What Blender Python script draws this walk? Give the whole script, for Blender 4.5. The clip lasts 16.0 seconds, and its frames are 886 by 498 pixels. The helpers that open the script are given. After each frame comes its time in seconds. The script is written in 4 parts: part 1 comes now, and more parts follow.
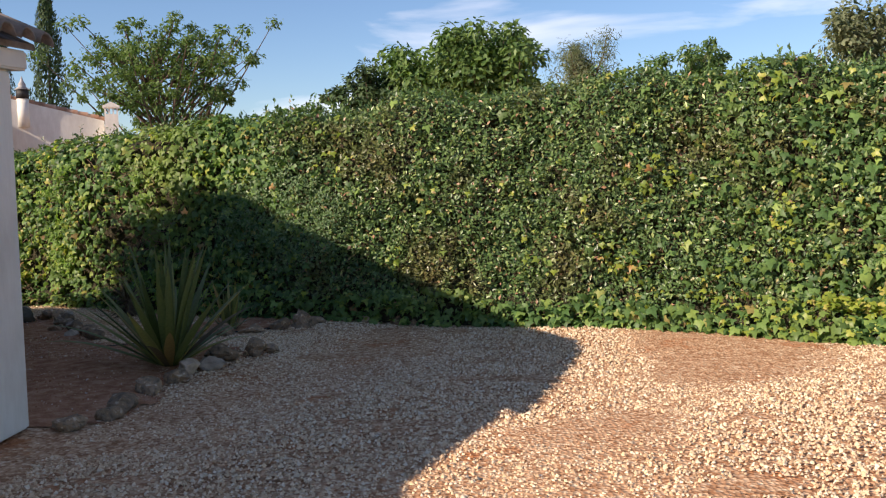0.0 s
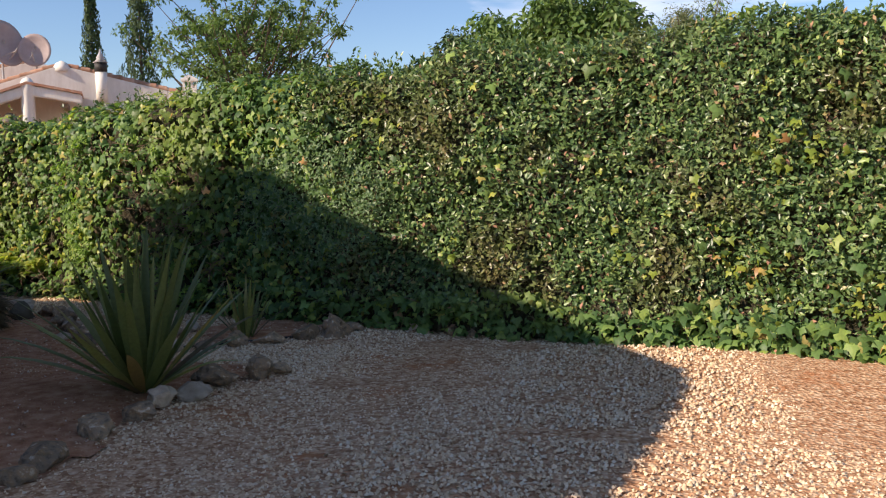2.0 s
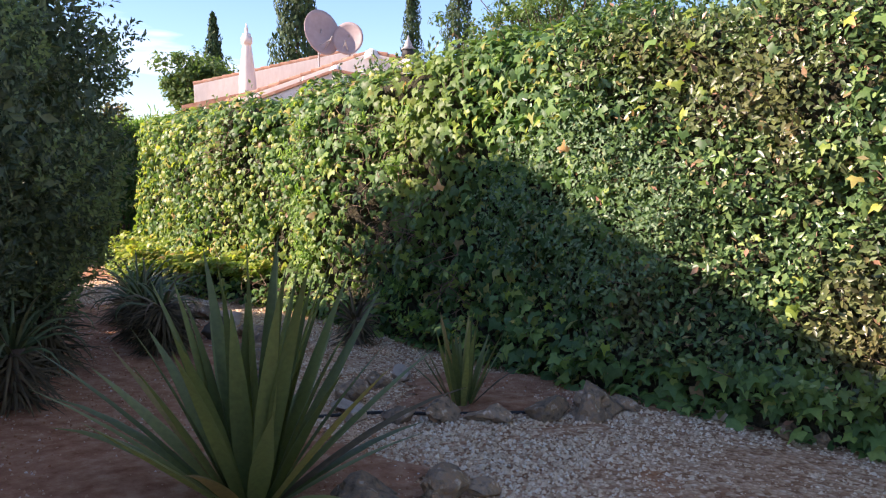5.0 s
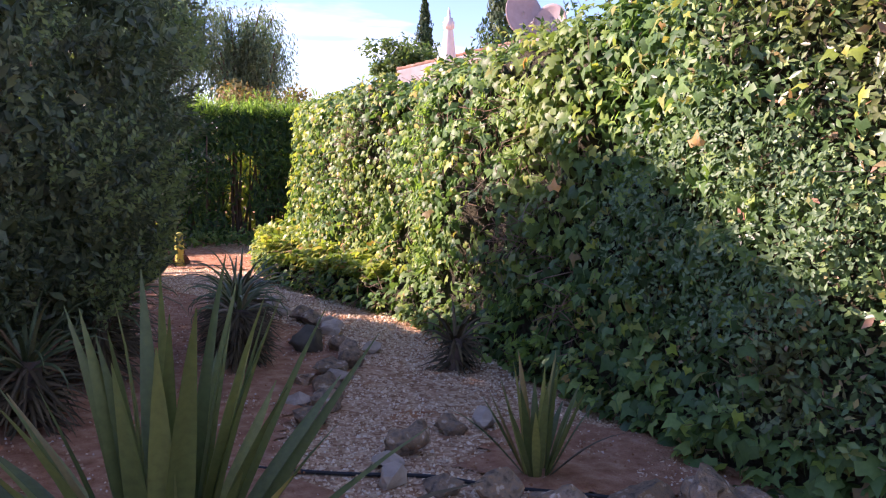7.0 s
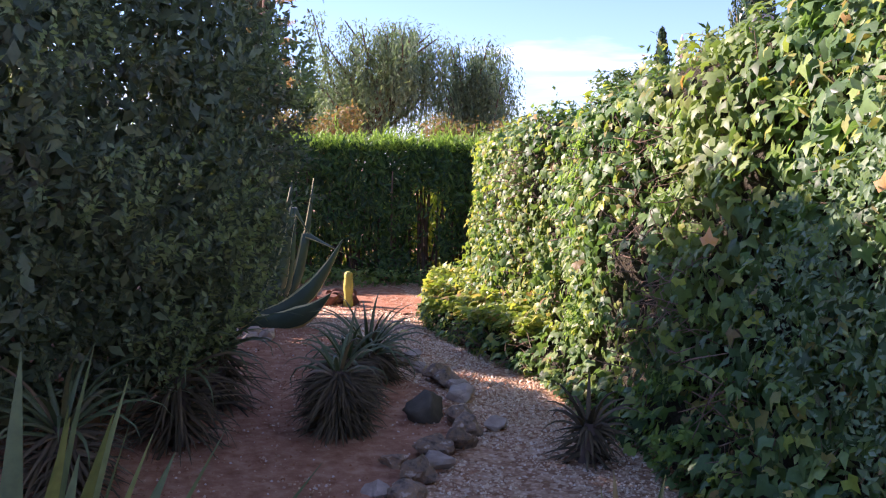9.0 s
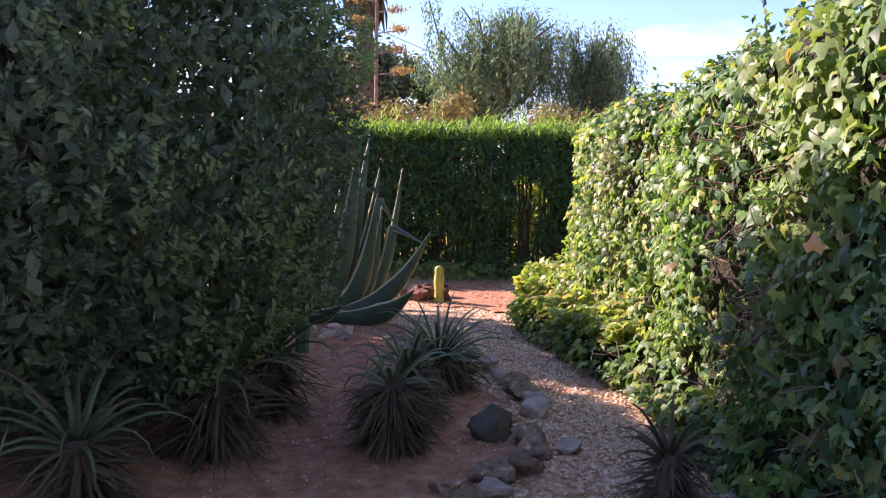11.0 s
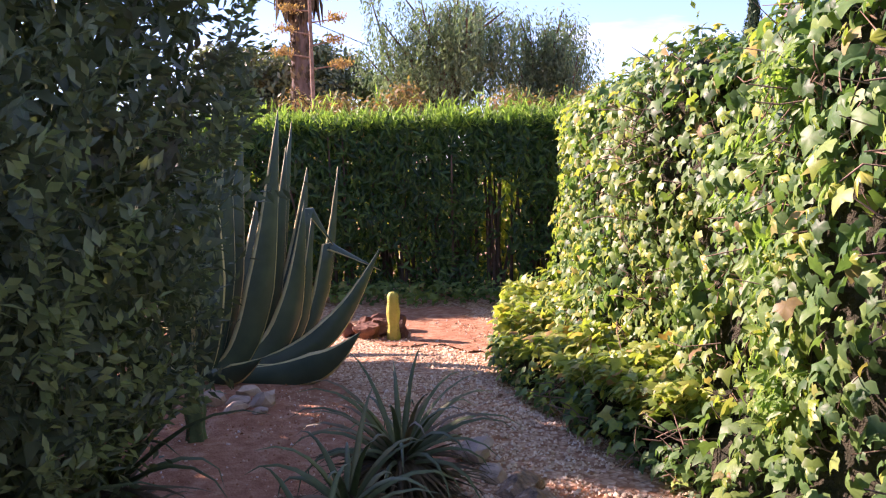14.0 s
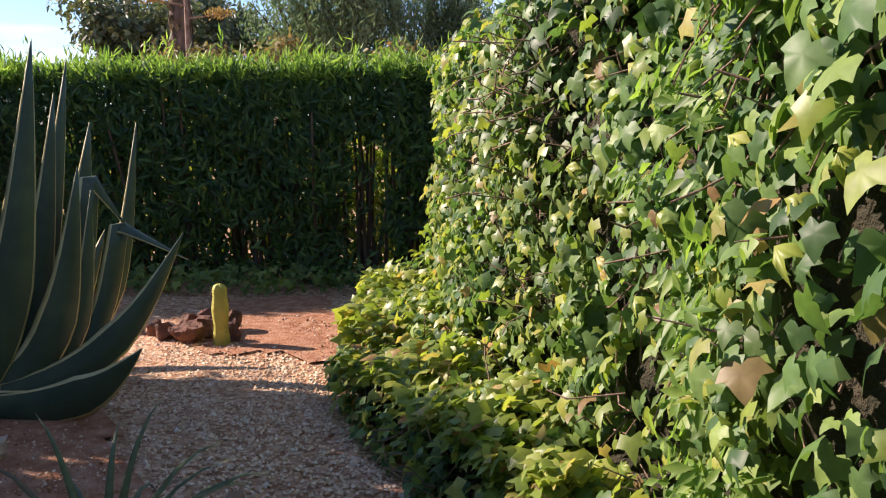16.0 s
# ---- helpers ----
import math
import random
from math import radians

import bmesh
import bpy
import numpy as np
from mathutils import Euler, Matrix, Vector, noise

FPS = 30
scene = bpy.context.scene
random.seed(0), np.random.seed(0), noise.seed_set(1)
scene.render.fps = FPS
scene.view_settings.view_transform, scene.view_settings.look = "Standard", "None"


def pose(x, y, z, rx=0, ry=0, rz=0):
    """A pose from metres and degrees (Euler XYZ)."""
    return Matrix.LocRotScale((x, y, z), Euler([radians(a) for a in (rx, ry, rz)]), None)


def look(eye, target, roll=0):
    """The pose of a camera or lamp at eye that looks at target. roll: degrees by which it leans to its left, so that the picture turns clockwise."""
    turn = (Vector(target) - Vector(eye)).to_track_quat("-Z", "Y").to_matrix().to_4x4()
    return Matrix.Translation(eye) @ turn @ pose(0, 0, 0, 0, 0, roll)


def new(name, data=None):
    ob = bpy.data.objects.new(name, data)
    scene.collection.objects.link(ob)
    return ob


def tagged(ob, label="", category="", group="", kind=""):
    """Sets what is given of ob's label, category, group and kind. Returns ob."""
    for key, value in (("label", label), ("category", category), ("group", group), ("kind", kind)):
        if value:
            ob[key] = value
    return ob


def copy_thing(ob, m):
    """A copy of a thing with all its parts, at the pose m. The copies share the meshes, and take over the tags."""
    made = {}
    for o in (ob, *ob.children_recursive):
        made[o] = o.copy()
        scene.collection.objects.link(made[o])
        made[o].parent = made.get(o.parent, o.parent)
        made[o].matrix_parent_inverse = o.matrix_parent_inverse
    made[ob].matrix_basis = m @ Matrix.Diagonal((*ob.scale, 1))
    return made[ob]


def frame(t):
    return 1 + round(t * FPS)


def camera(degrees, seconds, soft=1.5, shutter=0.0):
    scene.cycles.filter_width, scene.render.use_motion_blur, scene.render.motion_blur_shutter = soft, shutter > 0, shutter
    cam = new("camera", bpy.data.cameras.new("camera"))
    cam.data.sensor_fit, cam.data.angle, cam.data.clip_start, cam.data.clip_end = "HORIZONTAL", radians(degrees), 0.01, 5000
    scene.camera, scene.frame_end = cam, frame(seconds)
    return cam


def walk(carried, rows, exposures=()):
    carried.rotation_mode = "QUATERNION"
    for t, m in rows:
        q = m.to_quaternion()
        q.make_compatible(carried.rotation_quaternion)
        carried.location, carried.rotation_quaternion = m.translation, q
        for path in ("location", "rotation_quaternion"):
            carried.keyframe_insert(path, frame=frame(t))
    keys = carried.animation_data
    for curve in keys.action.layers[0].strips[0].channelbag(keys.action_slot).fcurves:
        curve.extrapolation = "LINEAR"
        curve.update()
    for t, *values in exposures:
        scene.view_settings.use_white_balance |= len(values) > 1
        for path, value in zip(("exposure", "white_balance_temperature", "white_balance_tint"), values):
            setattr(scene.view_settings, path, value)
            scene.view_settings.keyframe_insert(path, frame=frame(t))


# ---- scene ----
cam = camera(52.9, 16.0, soft=1.2)
METRES, EYE, TILT, LEAN, TURN = 11.0, 1.47, -4.6, 1.0, 0.0
ROWS = [
    (0.0, 0.0, 0.0, 0.0, -0.0, 0.0, 0.0),
    (0.5, 0.0079, 0.0421, 0.0027, 4.29, 1.08, -0.11),
    (1.0, 0.0131, 0.082, 0.0057, 6.07, 2.14, -0.58),
    (1.5, 0.0194, 0.1222, 0.0067, 5.28, 1.03, -0.99),
    (2.0, 0.0222, 0.1696, 0.0097, 6.32, -1.41, -0.7),
    (2.5, 0.017, 0.2084, 0.012, 7.25, -1.3, -0.17),
    (3.0, 0.013, 0.2486, 0.0143, 11.76, -1.58, -0.81),
    (3.5, 0.0016, 0.2881, 0.014, 14.71, -1.26, -0.42),
    (4.0, -0.0039, 0.3274, 0.0168, 19.41, -1.47, -1.11),
    (6.5, -0.0091, 0.4894, 0.0318, 35.93, -3.94, -4.67),
    (7.0, -0.0082, 0.5166, 0.0346, 40.71, -4.22, -4.57),
    (7.5, -0.0159, 0.5441, 0.0368, 44.99, -3.55, -4.13),
    (8.0, -0.0175, 0.5716, 0.0395, 49.98, -3.11, -6.08),
    (8.5, -0.0218, 0.5969, 0.0414, 52.76, -3.11, -6.32),
    (9.0, -0.0311, 0.6175, 0.0444, 56.32, -3.39, -5.32),
    (9.5, -0.0316, 0.6366, 0.0473, 61.17, -3.3, -5.98),
    (10.0, -0.0331, 0.6463, 0.0491, 63.06, -3.78, -5.62),
    (12.5, -0.1312, 0.7024, 0.0475, 65.35, -5.47, -5.47),
    (13.0, -0.1622, 0.7188, 0.0467, 65.38, -4.36, -5.23),
    (13.5, -0.1931, 0.7324, 0.045, 64.75, -4.97, -4.41),
    (14.0, -0.2219, 0.7423, 0.0446, 60.99, -4.42, -3.19),
    (14.5, -0.2462, 0.7584, 0.0448, 56.45, -3.11, -2.91),
    (15.0, -0.2726, 0.7793, 0.044, 50.94, -3.28, -1.99),
    (15.5, -0.2915, 0.8073, 0.044, 50.96, -4.32, -2.72),
    (16.0, -0.3105, 0.8351, 0.0452, 55.37, -6.23, -3.92),
]
EXPOSURES = [(0.0, 0.55, 7000, 18), (1.5, 0.6, 7000, 18), (2.5, 0.74, 6950, 20), (3.5, 1.2, 6900, 20), (4.0, 1.25, 6800, 20), (6.5, 1.55, 6500, 42), (7.5, 1.55, 6500, 44), (9.0, 1.5, 6200, 44), (10.0, 1.4, 6100, 40),
             (12.5, 1.72, 6600, 46), (14.0, 1.64, 6600, 46), (15.0, 1.15, 6500, 30), (15.5, 1.0, 6500, 26), (16.0, 1.0, 6500, 26)]
walk(cam, [(t, pose(0, 0, EYE, TILT, LEAN, TURN) @ pose(METRES * x, METRES * y, METRES * z, 90 + pitch, roll, yaw)) for t, x, y, z, yaw, pitch, roll in ROWS], EXPOSURES)

# ---- sky and sun ----
SUN_YAW, SUN_UP = 124.0, 29.0
to_sun = Vector((-math.sin(radians(SUN_YAW)) * math.cos(radians(SUN_UP)), math.cos(radians(SUN_YAW)) * math.cos(radians(SUN_UP)), math.sin(radians(SUN_UP))))
world = bpy.data.worlds.new("sky")
scene.world = world
world.use_nodes = True
wt = world.node_tree
wt.nodes.clear()
w_out = wt.nodes.new("ShaderNodeOutputWorld")
w_bg = wt.nodes.new("ShaderNodeBackground")
w_sky = wt.nodes.new("ShaderNodeTexSky")
w_sky.sky_type, w_sky.sun_disc = "NISHITA", False
w_sky.sun_elevation, w_sky.sun_rotation = radians(SUN_UP), radians(360 - SUN_YAW)
w_sky.air_density, w_sky.dust_density, w_sky.ozone_density = 1.0, 0.1, 6.0
w_bg.inputs["Strength"].default_value = 0.1
w_co = wt.nodes.new("ShaderNodeTexCoord")
w_map = wt.nodes.new("ShaderNodeMapping")
w_map.inputs["Scale"].default_value = (1.6, 1.2, 6.5)
w_map.inputs["Rotation"].default_value = (0.0, 0.12, 0.3)
w_noise = wt.nodes.new("ShaderNodeTexNoise")
w_noise.inputs["Scale"].default_value, w_noise.inputs["Detail"].default_value, w_noise.inputs["Distortion"].default_value = 1.7, 7.0, 0.5
w_ramp = wt.nodes.new("ShaderNodeValToRGB")
w_ramp.color_ramp.elements[0].position, w_ramp.color_ramp.elements[1].position = 0.56, 0.86
w_mix = wt.nodes.new("ShaderNodeMixRGB")
w_mix.inputs["Color2"].default_value = (10.5, 10.6, 11.0, 1)
wt.links.new(w_co.outputs["Generated"], w_map.inputs["Vector"])
wt.links.new(w_map.outputs["Vector"], w_noise.inputs["Vector"])
wt.links.new(w_noise.outputs["Fac"], w_ramp.inputs["Fac"])
wt.links.new(w_ramp.outputs["Color"], w_mix.inputs["Fac"])
wt.links.new(w_sky.outputs["Color"], w_mix.inputs["Color1"])
wt.links.new(w_mix.outputs["Color"], w_bg.inputs["Color"])
wt.links.new(w_bg.outputs["Background"], w_out.inputs["Surface"])
sun = new("sun", bpy.data.lights.new("sun", "SUN"))
sun.data.energy, sun.data.angle, sun.data.color = 5.0, radians(0.53), (1.0, 0.88, 0.72)
sun.matrix_world = look(to_sun * 50, (0, 0, 0))


# ---- materials ----
def material(name, rough=0.7, spec=0.5, metal=0.0):
    m = bpy.data.materials.new(name)
    m.use_nodes = True
    b = m.node_tree.nodes["Principled BSDF"]
    b.inputs["Roughness"].default_value, b.inputs["Metallic"].default_value = rough, metal
    b.inputs["Specular IOR Level"].default_value = spec
    return m, m.node_tree, b


def ramp_node(nt, fac, stops):
    r = nt.nodes.new("ShaderNodeValToRGB")
    e = r.color_ramp.elements
    while len(e) < len(stops):
        e.new(0.5)
    for k, (p, c) in zip(e, stops):
        k.position, k.color = p, (*c, 1)
    nt.links.new(fac, r.inputs["Fac"])
    return r.outputs["Color"]


def noise_node(nt, scale, detail=4.0, rough=0.55, stretch=None):
    co = nt.nodes.new("ShaderNodeTexCoord")
    n = nt.nodes.new("ShaderNodeTexNoise")
    n.inputs["Scale"].default_value, n.inputs["Detail"].default_value, n.inputs["Roughness"].default_value = scale, detail, rough
    if stretch:
        mp = nt.nodes.new("ShaderNodeMapping")
        mp.inputs["Scale"].default_value = stretch
        nt.links.new(co.outputs["Object"], mp.inputs["Vector"])
        nt.links.new(mp.outputs["Vector"], n.inputs["Vector"])
    else:
        nt.links.new(co.outputs["Object"], n.inputs["Vector"])
    return n.outputs["Fac"]


def mixed(nt, fac, a, b, kind="MIX"):
    m = nt.nodes.new("ShaderNodeMixRGB")
    m.blend_type = kind
    for key, v in (("Fac", fac), ("Color1", a), ("Color2", b)):
        if isinstance(v, (int, float)):
            m.inputs[key].default_value = v
        elif isinstance(v, tuple):
            m.inputs[key].default_value = (*v, 1)
        else:
            nt.links.new(v, m.inputs[key])
    return m.outputs["Color"]


def bump(nt, b, height, strength, distance=0.02):
    n = nt.nodes.new("ShaderNodeBump")
    n.inputs["Strength"].default_value, n.inputs["Distance"].default_value = strength, distance
    nt.links.new(height, n.inputs["Height"])
    nt.links.new(n.outputs["Normal"], b.inputs["Normal"])


def leaf_material(name, stops, patch=None, patch_scale=0.7, patch_at=(0.5, 0.7), rough=0.42, through_light=0.3, spec=0.4):
    """Foliage: every leaf has a tint of its own, patches of the plant turn to another colour, light shines through."""
    m, nt, b = material(name, rough, spec)
    g = nt.nodes.new("ShaderNodeNewGeometry")
    oi = nt.nodes.new("ShaderNodeObjectInfo")
    add = nt.nodes.new("ShaderNodeMath")
    add.operation = "ADD"
    nt.links.new(g.outputs["Random Per Island"], add.inputs[0])
    nt.links.new(oi.outputs["Random"], add.inputs[1])
    fr = nt.nodes.new("ShaderNodeMath")
    fr.operation = "FRACT"
    nt.links.new(add.outputs[0], fr.inputs[0])
    col = ramp_node(nt, fr.outputs[0], stops)
    if patch:
        f = ramp_node(nt, noise_node(nt, patch_scale, 3.0), [(patch_at[0], (0, 0, 0)), (patch_at[1], (1, 1, 1))])
        col = mixed(nt, f, col, mixed(nt, 0.75, col, patch))
    col = mixed(nt, 0.35, col, ramp_node(nt, noise_node(nt, 45.0, 2.0), [(0.3, (0.55, 0.55, 0.55)), (0.7, (1.3, 1.3, 1.2))]), "MULTIPLY")
    nt.links.new(col, b.inputs["Base Color"])
    tr = nt.nodes.new("ShaderNodeBsdfTranslucent")
    nt.links.new(mixed(nt, 1.0, col, (1.4, 1.5, 0.75), "MULTIPLY"), tr.inputs["Color"])
    mx = nt.nodes.new("ShaderNodeMixShader")
    mx.inputs["Fac"].default_value = through_light
    nt.links.new(b.outputs["BSDF"], mx.inputs[1])
    nt.links.new(tr.outputs["BSDF"], mx.inputs[2])
    nt.links.new(mx.outputs["Shader"], nt.nodes["Material Output"].inputs["Surface"])
    return m


def rough_material(name, stops, scale, rough=0.85, bump_scale=60.0, bump_strength=0.5, distance=0.01, spec=0.25, stretch=None, vary=True):
    m, nt, b = material(name, rough, spec)
    col = ramp_node(nt, noise_node(nt, scale, 6.0, 0.6, stretch), stops)
    if vary:
        oi = nt.nodes.new("ShaderNodeObjectInfo")
        col = mixed(nt, 0.6, col, ramp_node(nt, oi.outputs["Random"], [(0, (0.6, 0.58, 0.56)), (1, (1.35, 1.3, 1.25))]), "MULTIPLY")
    nt.links.new(col, b.inputs["Base Color"])
    bump(nt, b, noise_node(nt, bump_scale, 5.0), bump_strength, distance)
    return m


def plaster_material():
    m, nt, b = material("white_plaster", 0.85, 0.2)
    col = ramp_node(nt, noise_node(nt, 1.3, 6.0, 0.6), [(0.3, (0.68, 0.65, 0.59)), (0.65, (0.8, 0.78, 0.72))])
    col = mixed(nt, 0.5, col, ramp_node(nt, noise_node(nt, 9.0, 5.0, 0.7, (1, 1, 0.25)), [(0.35, (0.82, 0.8, 0.77)), (0.6, (1, 1, 1))]), "MULTIPLY")
    nt.links.new(col, b.inputs["Base Color"])
    bump(nt, b, noise_node(nt, 70.0, 4.0), 0.25, 0.006)
    return m


def ground_material():
    """Bare red earth between pale limestone chippings."""
    m, nt, b = material("gravel_ground", 0.95, 0.15)
    vo = nt.nodes.new("ShaderNodeTexVoronoi")
    vo.inputs["Scale"].default_value = 38.0
    co = nt.nodes.new("ShaderNodeTexCoord")
    nt.links.new(co.outputs["Object"], vo.inputs["Vector"])
    sep = nt.nodes.new("ShaderNodeSeparateColor")
    nt.links.new(vo.outputs["Color"], sep.inputs["Color"])
    chips = ramp_node(nt, sep.outputs[0], [(0.0, (0.36, 0.19, 0.1)), (0.4, (0.58, 0.37, 0.23)), (0.8, (0.74, 0.53, 0.35)), (1.0, (0.82, 0.67, 0.49))])
    chips = mixed(nt, 1.0, chips, ramp_node(nt, vo.outputs["Distance"], [(0.0, (1.05, 1.05, 1.05)), (0.55, (0.75, 0.66, 0.6))]), "MULTIPLY")
    earth = ramp_node(nt, noise_node(nt, 14.0, 6.0, 0.65), [(0.3, (0.3, 0.1, 0.04)), (0.7, (0.52, 0.22, 0.09))])
    f = ramp_node(nt, noise_node(nt, 1.7, 5.0, 0.62), [(0.58, (0, 0, 0)), (0.7, (1, 1, 1))])
    nt.links.new(mixed(nt, f, chips, earth), b.inputs["Base Color"])
    bump(nt, b, vo.outputs["Distance"], 0.7, 0.015)
    return m


IVY = leaf_material("ivy_leaf", [(0.0, (0.051, 0.109, 0.038)), (0.45, (0.094, 0.189, 0.062)), (0.75, (0.160, 0.275, 0.084)), (0.93, (0.290, 0.406, 0.104)), (0.985, (0.33, 0.3, 0.1)), (1.0, (0.24, 0.14, 0.07))],
                    patch=(0.2, 0.27, 0.07), patch_scale=0.55, patch_at=(0.5, 0.7), rough=0.46, spec=0.28, through_light=0.35)
IVY_YOUNG = leaf_material("young_ivy_leaf", [(0.0, (0.16, 0.24, 0.045)), (0.5, (0.28, 0.36, 0.06)), (0.85, (0.42, 0.44, 0.09)), (0.96, (0.5, 0.4, 0.14)), (1.0, (0.42, 0.22, 0.09))], rough=0.42, through_light=0.4)
SHRUB = leaf_material("small_shrub_leaf", [(0.0, (0.045, 0.090, 0.035)), (0.5, (0.098, 0.180, 0.061)), (0.86, (0.180, 0.270, 0.099)), (0.94, (0.300, 0.405, 0.131)), (1.0, (0.420, 0.210, 0.152))],
                      patch=(0.17, 0.115, 0.05), patch_scale=1.3, patch_at=(0.52, 0.74), rough=0.35, through_light=0.2)
GREYSHRUB = leaf_material("grey_shrub_leaf", [(0.0, (0.088, 0.163, 0.075)), (1.0, (0.200, 0.300, 0.150))], rough=0.5)
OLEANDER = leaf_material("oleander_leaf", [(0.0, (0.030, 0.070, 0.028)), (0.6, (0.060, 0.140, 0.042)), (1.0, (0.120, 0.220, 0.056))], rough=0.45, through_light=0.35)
# brighter oleander copy holding the sunlit top's paleness; also colours the ivy hedge's leafy shoots
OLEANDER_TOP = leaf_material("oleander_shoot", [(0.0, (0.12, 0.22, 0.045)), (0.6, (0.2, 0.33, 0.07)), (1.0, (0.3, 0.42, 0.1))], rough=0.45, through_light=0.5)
EVERGREEN = leaf_material("evergreen_leaf", [(0.0, (0.07, 0.1, 0.055)), (0.7, (0.14, 0.18, 0.09)), (1.0, (0.23, 0.27, 0.125))], patch=(0.12, 0.08, 0.06), patch_scale=2.0, patch_at=(0.55, 0.75), rough=0.5, through_light=0.2)
# lighter copy of the evergreen leaf, for tips that catch the light
EVERGREEN_TIP = leaf_material("evergreen_lit_tip", [(0.0, (0.16, 0.22, 0.1)), (1.0, (0.28, 0.34, 0.15))], rough=0.5, through_light=0.35)
CYPRESS = leaf_material("cypress_leaf", [(0.0, (0.019, 0.046, 0.018)), (1.0, (0.065, 0.117, 0.039))], rough=0.7, through_light=0.1)
AIRY = leaf_material("feathery_leaf", [(0.0, (0.06, 0.12, 0.035)), (1.0, (0.14, 0.22, 0.06))], rough=0.6, through_light=0.35)
CAROB = leaf_material("carob_leaf", [(0.0, (0.05, 0.11, 0.03)), (1.0, (0.15, 0.24, 0.07))], rough=0.5)
OLIVE = leaf_material("olive_leaf", [(0.0, (0.09, 0.12, 0.06)), (1.0, (0.2, 0.23, 0.13))], rough=0.6)
PEPPER = leaf_material("pepper_tree_leaf", [(0.0, (0.1, 0.16, 0.1)), (1.0, (0.19, 0.28, 0.17))], rough=0.6, through_light=0.35)
RUSTY = leaf_material("rusty_shrub_leaf", [(0.0, (0.12, 0.13, 0.04)), (0.6, (0.24, 0.2, 0.07)), (1.0, (0.32, 0.17, 0.08))], rough=0.6)
SWORD = leaf_material("sword_leaf", [(0.0, (0.09, 0.12, 0.04)), (0.7, (0.17, 0.2, 0.07)), (0.9, (0.27, 0.28, 0.09)), (1.0, (0.3, 0.2, 0.08))], rough=0.45, through_light=0.2)
ALOE = leaf_material("aloe_leaf", [(0.0, (0.07, 0.1, 0.04)), (0.7, (0.13, 0.17, 0.07)), (1.0, (0.22, 0.14, 0.08))], rough=0.5, through_light=0.05)
DEADLEAF = leaf_material("dry_leaf", [(0.0, (0.06, 0.046, 0.024)), (1.0, (0.18, 0.135, 0.075))], rough=0.9, through_light=0.1)
AGAVE = rough_material("agave_green", [(0.3, (0.038, 0.066, 0.042)), (0.7, (0.075, 0.115, 0.07))], 4.0, rough=0.5, bump_scale=25.0, bump_strength=0.15, spec=0.4, vary=False)
AGAVE_EDGE = rough_material("agave_cream_edge", [(0.3, (0.55, 0.48, 0.2)), (0.7, (0.74, 0.66, 0.34))], 6.0, rough=0.5, bump_strength=0.1, spec=0.4, vary=False)
BARK = rough_material("bark", [(0.3, (0.07, 0.05, 0.035)), (0.7, (0.18, 0.13, 0.1))], 12.0, stretch=(1, 1, 0.2), vary=False)
TWIG = rough_material("twig", [(0.3, (0.17, 0.1, 0.065)), (0.7, (0.34, 0.24, 0.17))], 9.0, vary=False)
# dark brown-green with the hedge's inner shade already in the colour
CORE = rough_material("hedge_inside_shade", [(0.3, (0.03, 0.032, 0.016)), (0.7, (0.08, 0.066, 0.04))], 14.0, bump_strength=1.0, distance=0.05, vary=False)
STONE = rough_material("grey_stone", [(0.33, (0.13, 0.095, 0.065)), (0.45, (0.27, 0.2, 0.14)), (0.58, (0.34, 0.22, 0.13)), (0.66, (0.56, 0.46, 0.35))], 22.0, bump_scale=35.0, bump_strength=1.0, distance=0.02)
PALESTONE = rough_material("pale_stone", [(0.3, (0.36, 0.28, 0.21)), (0.7, (0.6, 0.5, 0.4))], 9.0, bump_scale=22.0, bump_strength=0.7, distance=0.02)
DARKSTONE = rough_material("dark_stone", [(0.3, (0.07, 0.06, 0.042)), (0.7, (0.14, 0.12, 0.085))], 8.0, bump_scale=30.0, bump_strength=0.5, vary=False)
REDSTONE = rough_material("red_stone", [(0.3, (0.1, 0.05, 0.035)), (0.7, (0.22, 0.11, 0.075))], 9.0, bump_scale=18.0, bump_strength=1.0, distance=0.03)
CHIP = leaf_material("gravel_chip", [(0.0, (0.36, 0.2, 0.11)), (0.2, (0.66, 0.46, 0.29)), (0.7, (0.8, 0.61, 0.41)), (1.0, (0.86, 0.74, 0.57))], rough=0.9, through_light=0.0, spec=0.15)
PLASTER = plaster_material()
GROUND = ground_material()
EARTH = rough_material("red_earth", [(0.3, (0.28, 0.115, 0.06)), (0.5, (0.42, 0.21, 0.12)), (0.7, (0.54, 0.33, 0.21))], 11.0, rough=0.95, bump_scale=70.0, bump_strength=0.8, distance=0.015, spec=0.1, vary=False)
BEDCHIP = leaf_material("bed_chip", [(0.0, (0.32, 0.13, 0.06)), (0.5, (0.48, 0.26, 0.15)), (0.85, (0.62, 0.42, 0.28)), (1.0, (0.7, 0.62, 0.55))], rough=0.95, through_light=0.0, spec=0.1)
TILE = rough_material("clay_tile", [(0.3, (0.3, 0.15, 0.09)), (0.55, (0.42, 0.24, 0.16)), (0.75, (0.5, 0.36, 0.27))], 6.0, bump_scale=40.0, bump_strength=0.3)
OLDTILE = rough_material("weathered_tile", [(0.3, (0.11, 0.1, 0.09)), (0.6, (0.26, 0.22, 0.19)), (0.8, (0.4, 0.35, 0.3))], 9.0, bump_scale=40.0, bump_strength=0.4)
DISH = rough_material("painted_dish", [(0.3, (0.36, 0.29, 0.27)), (0.7, (0.44, 0.36, 0.34))], 5.0, rough=0.5, bump_strength=0.03, vary=False)
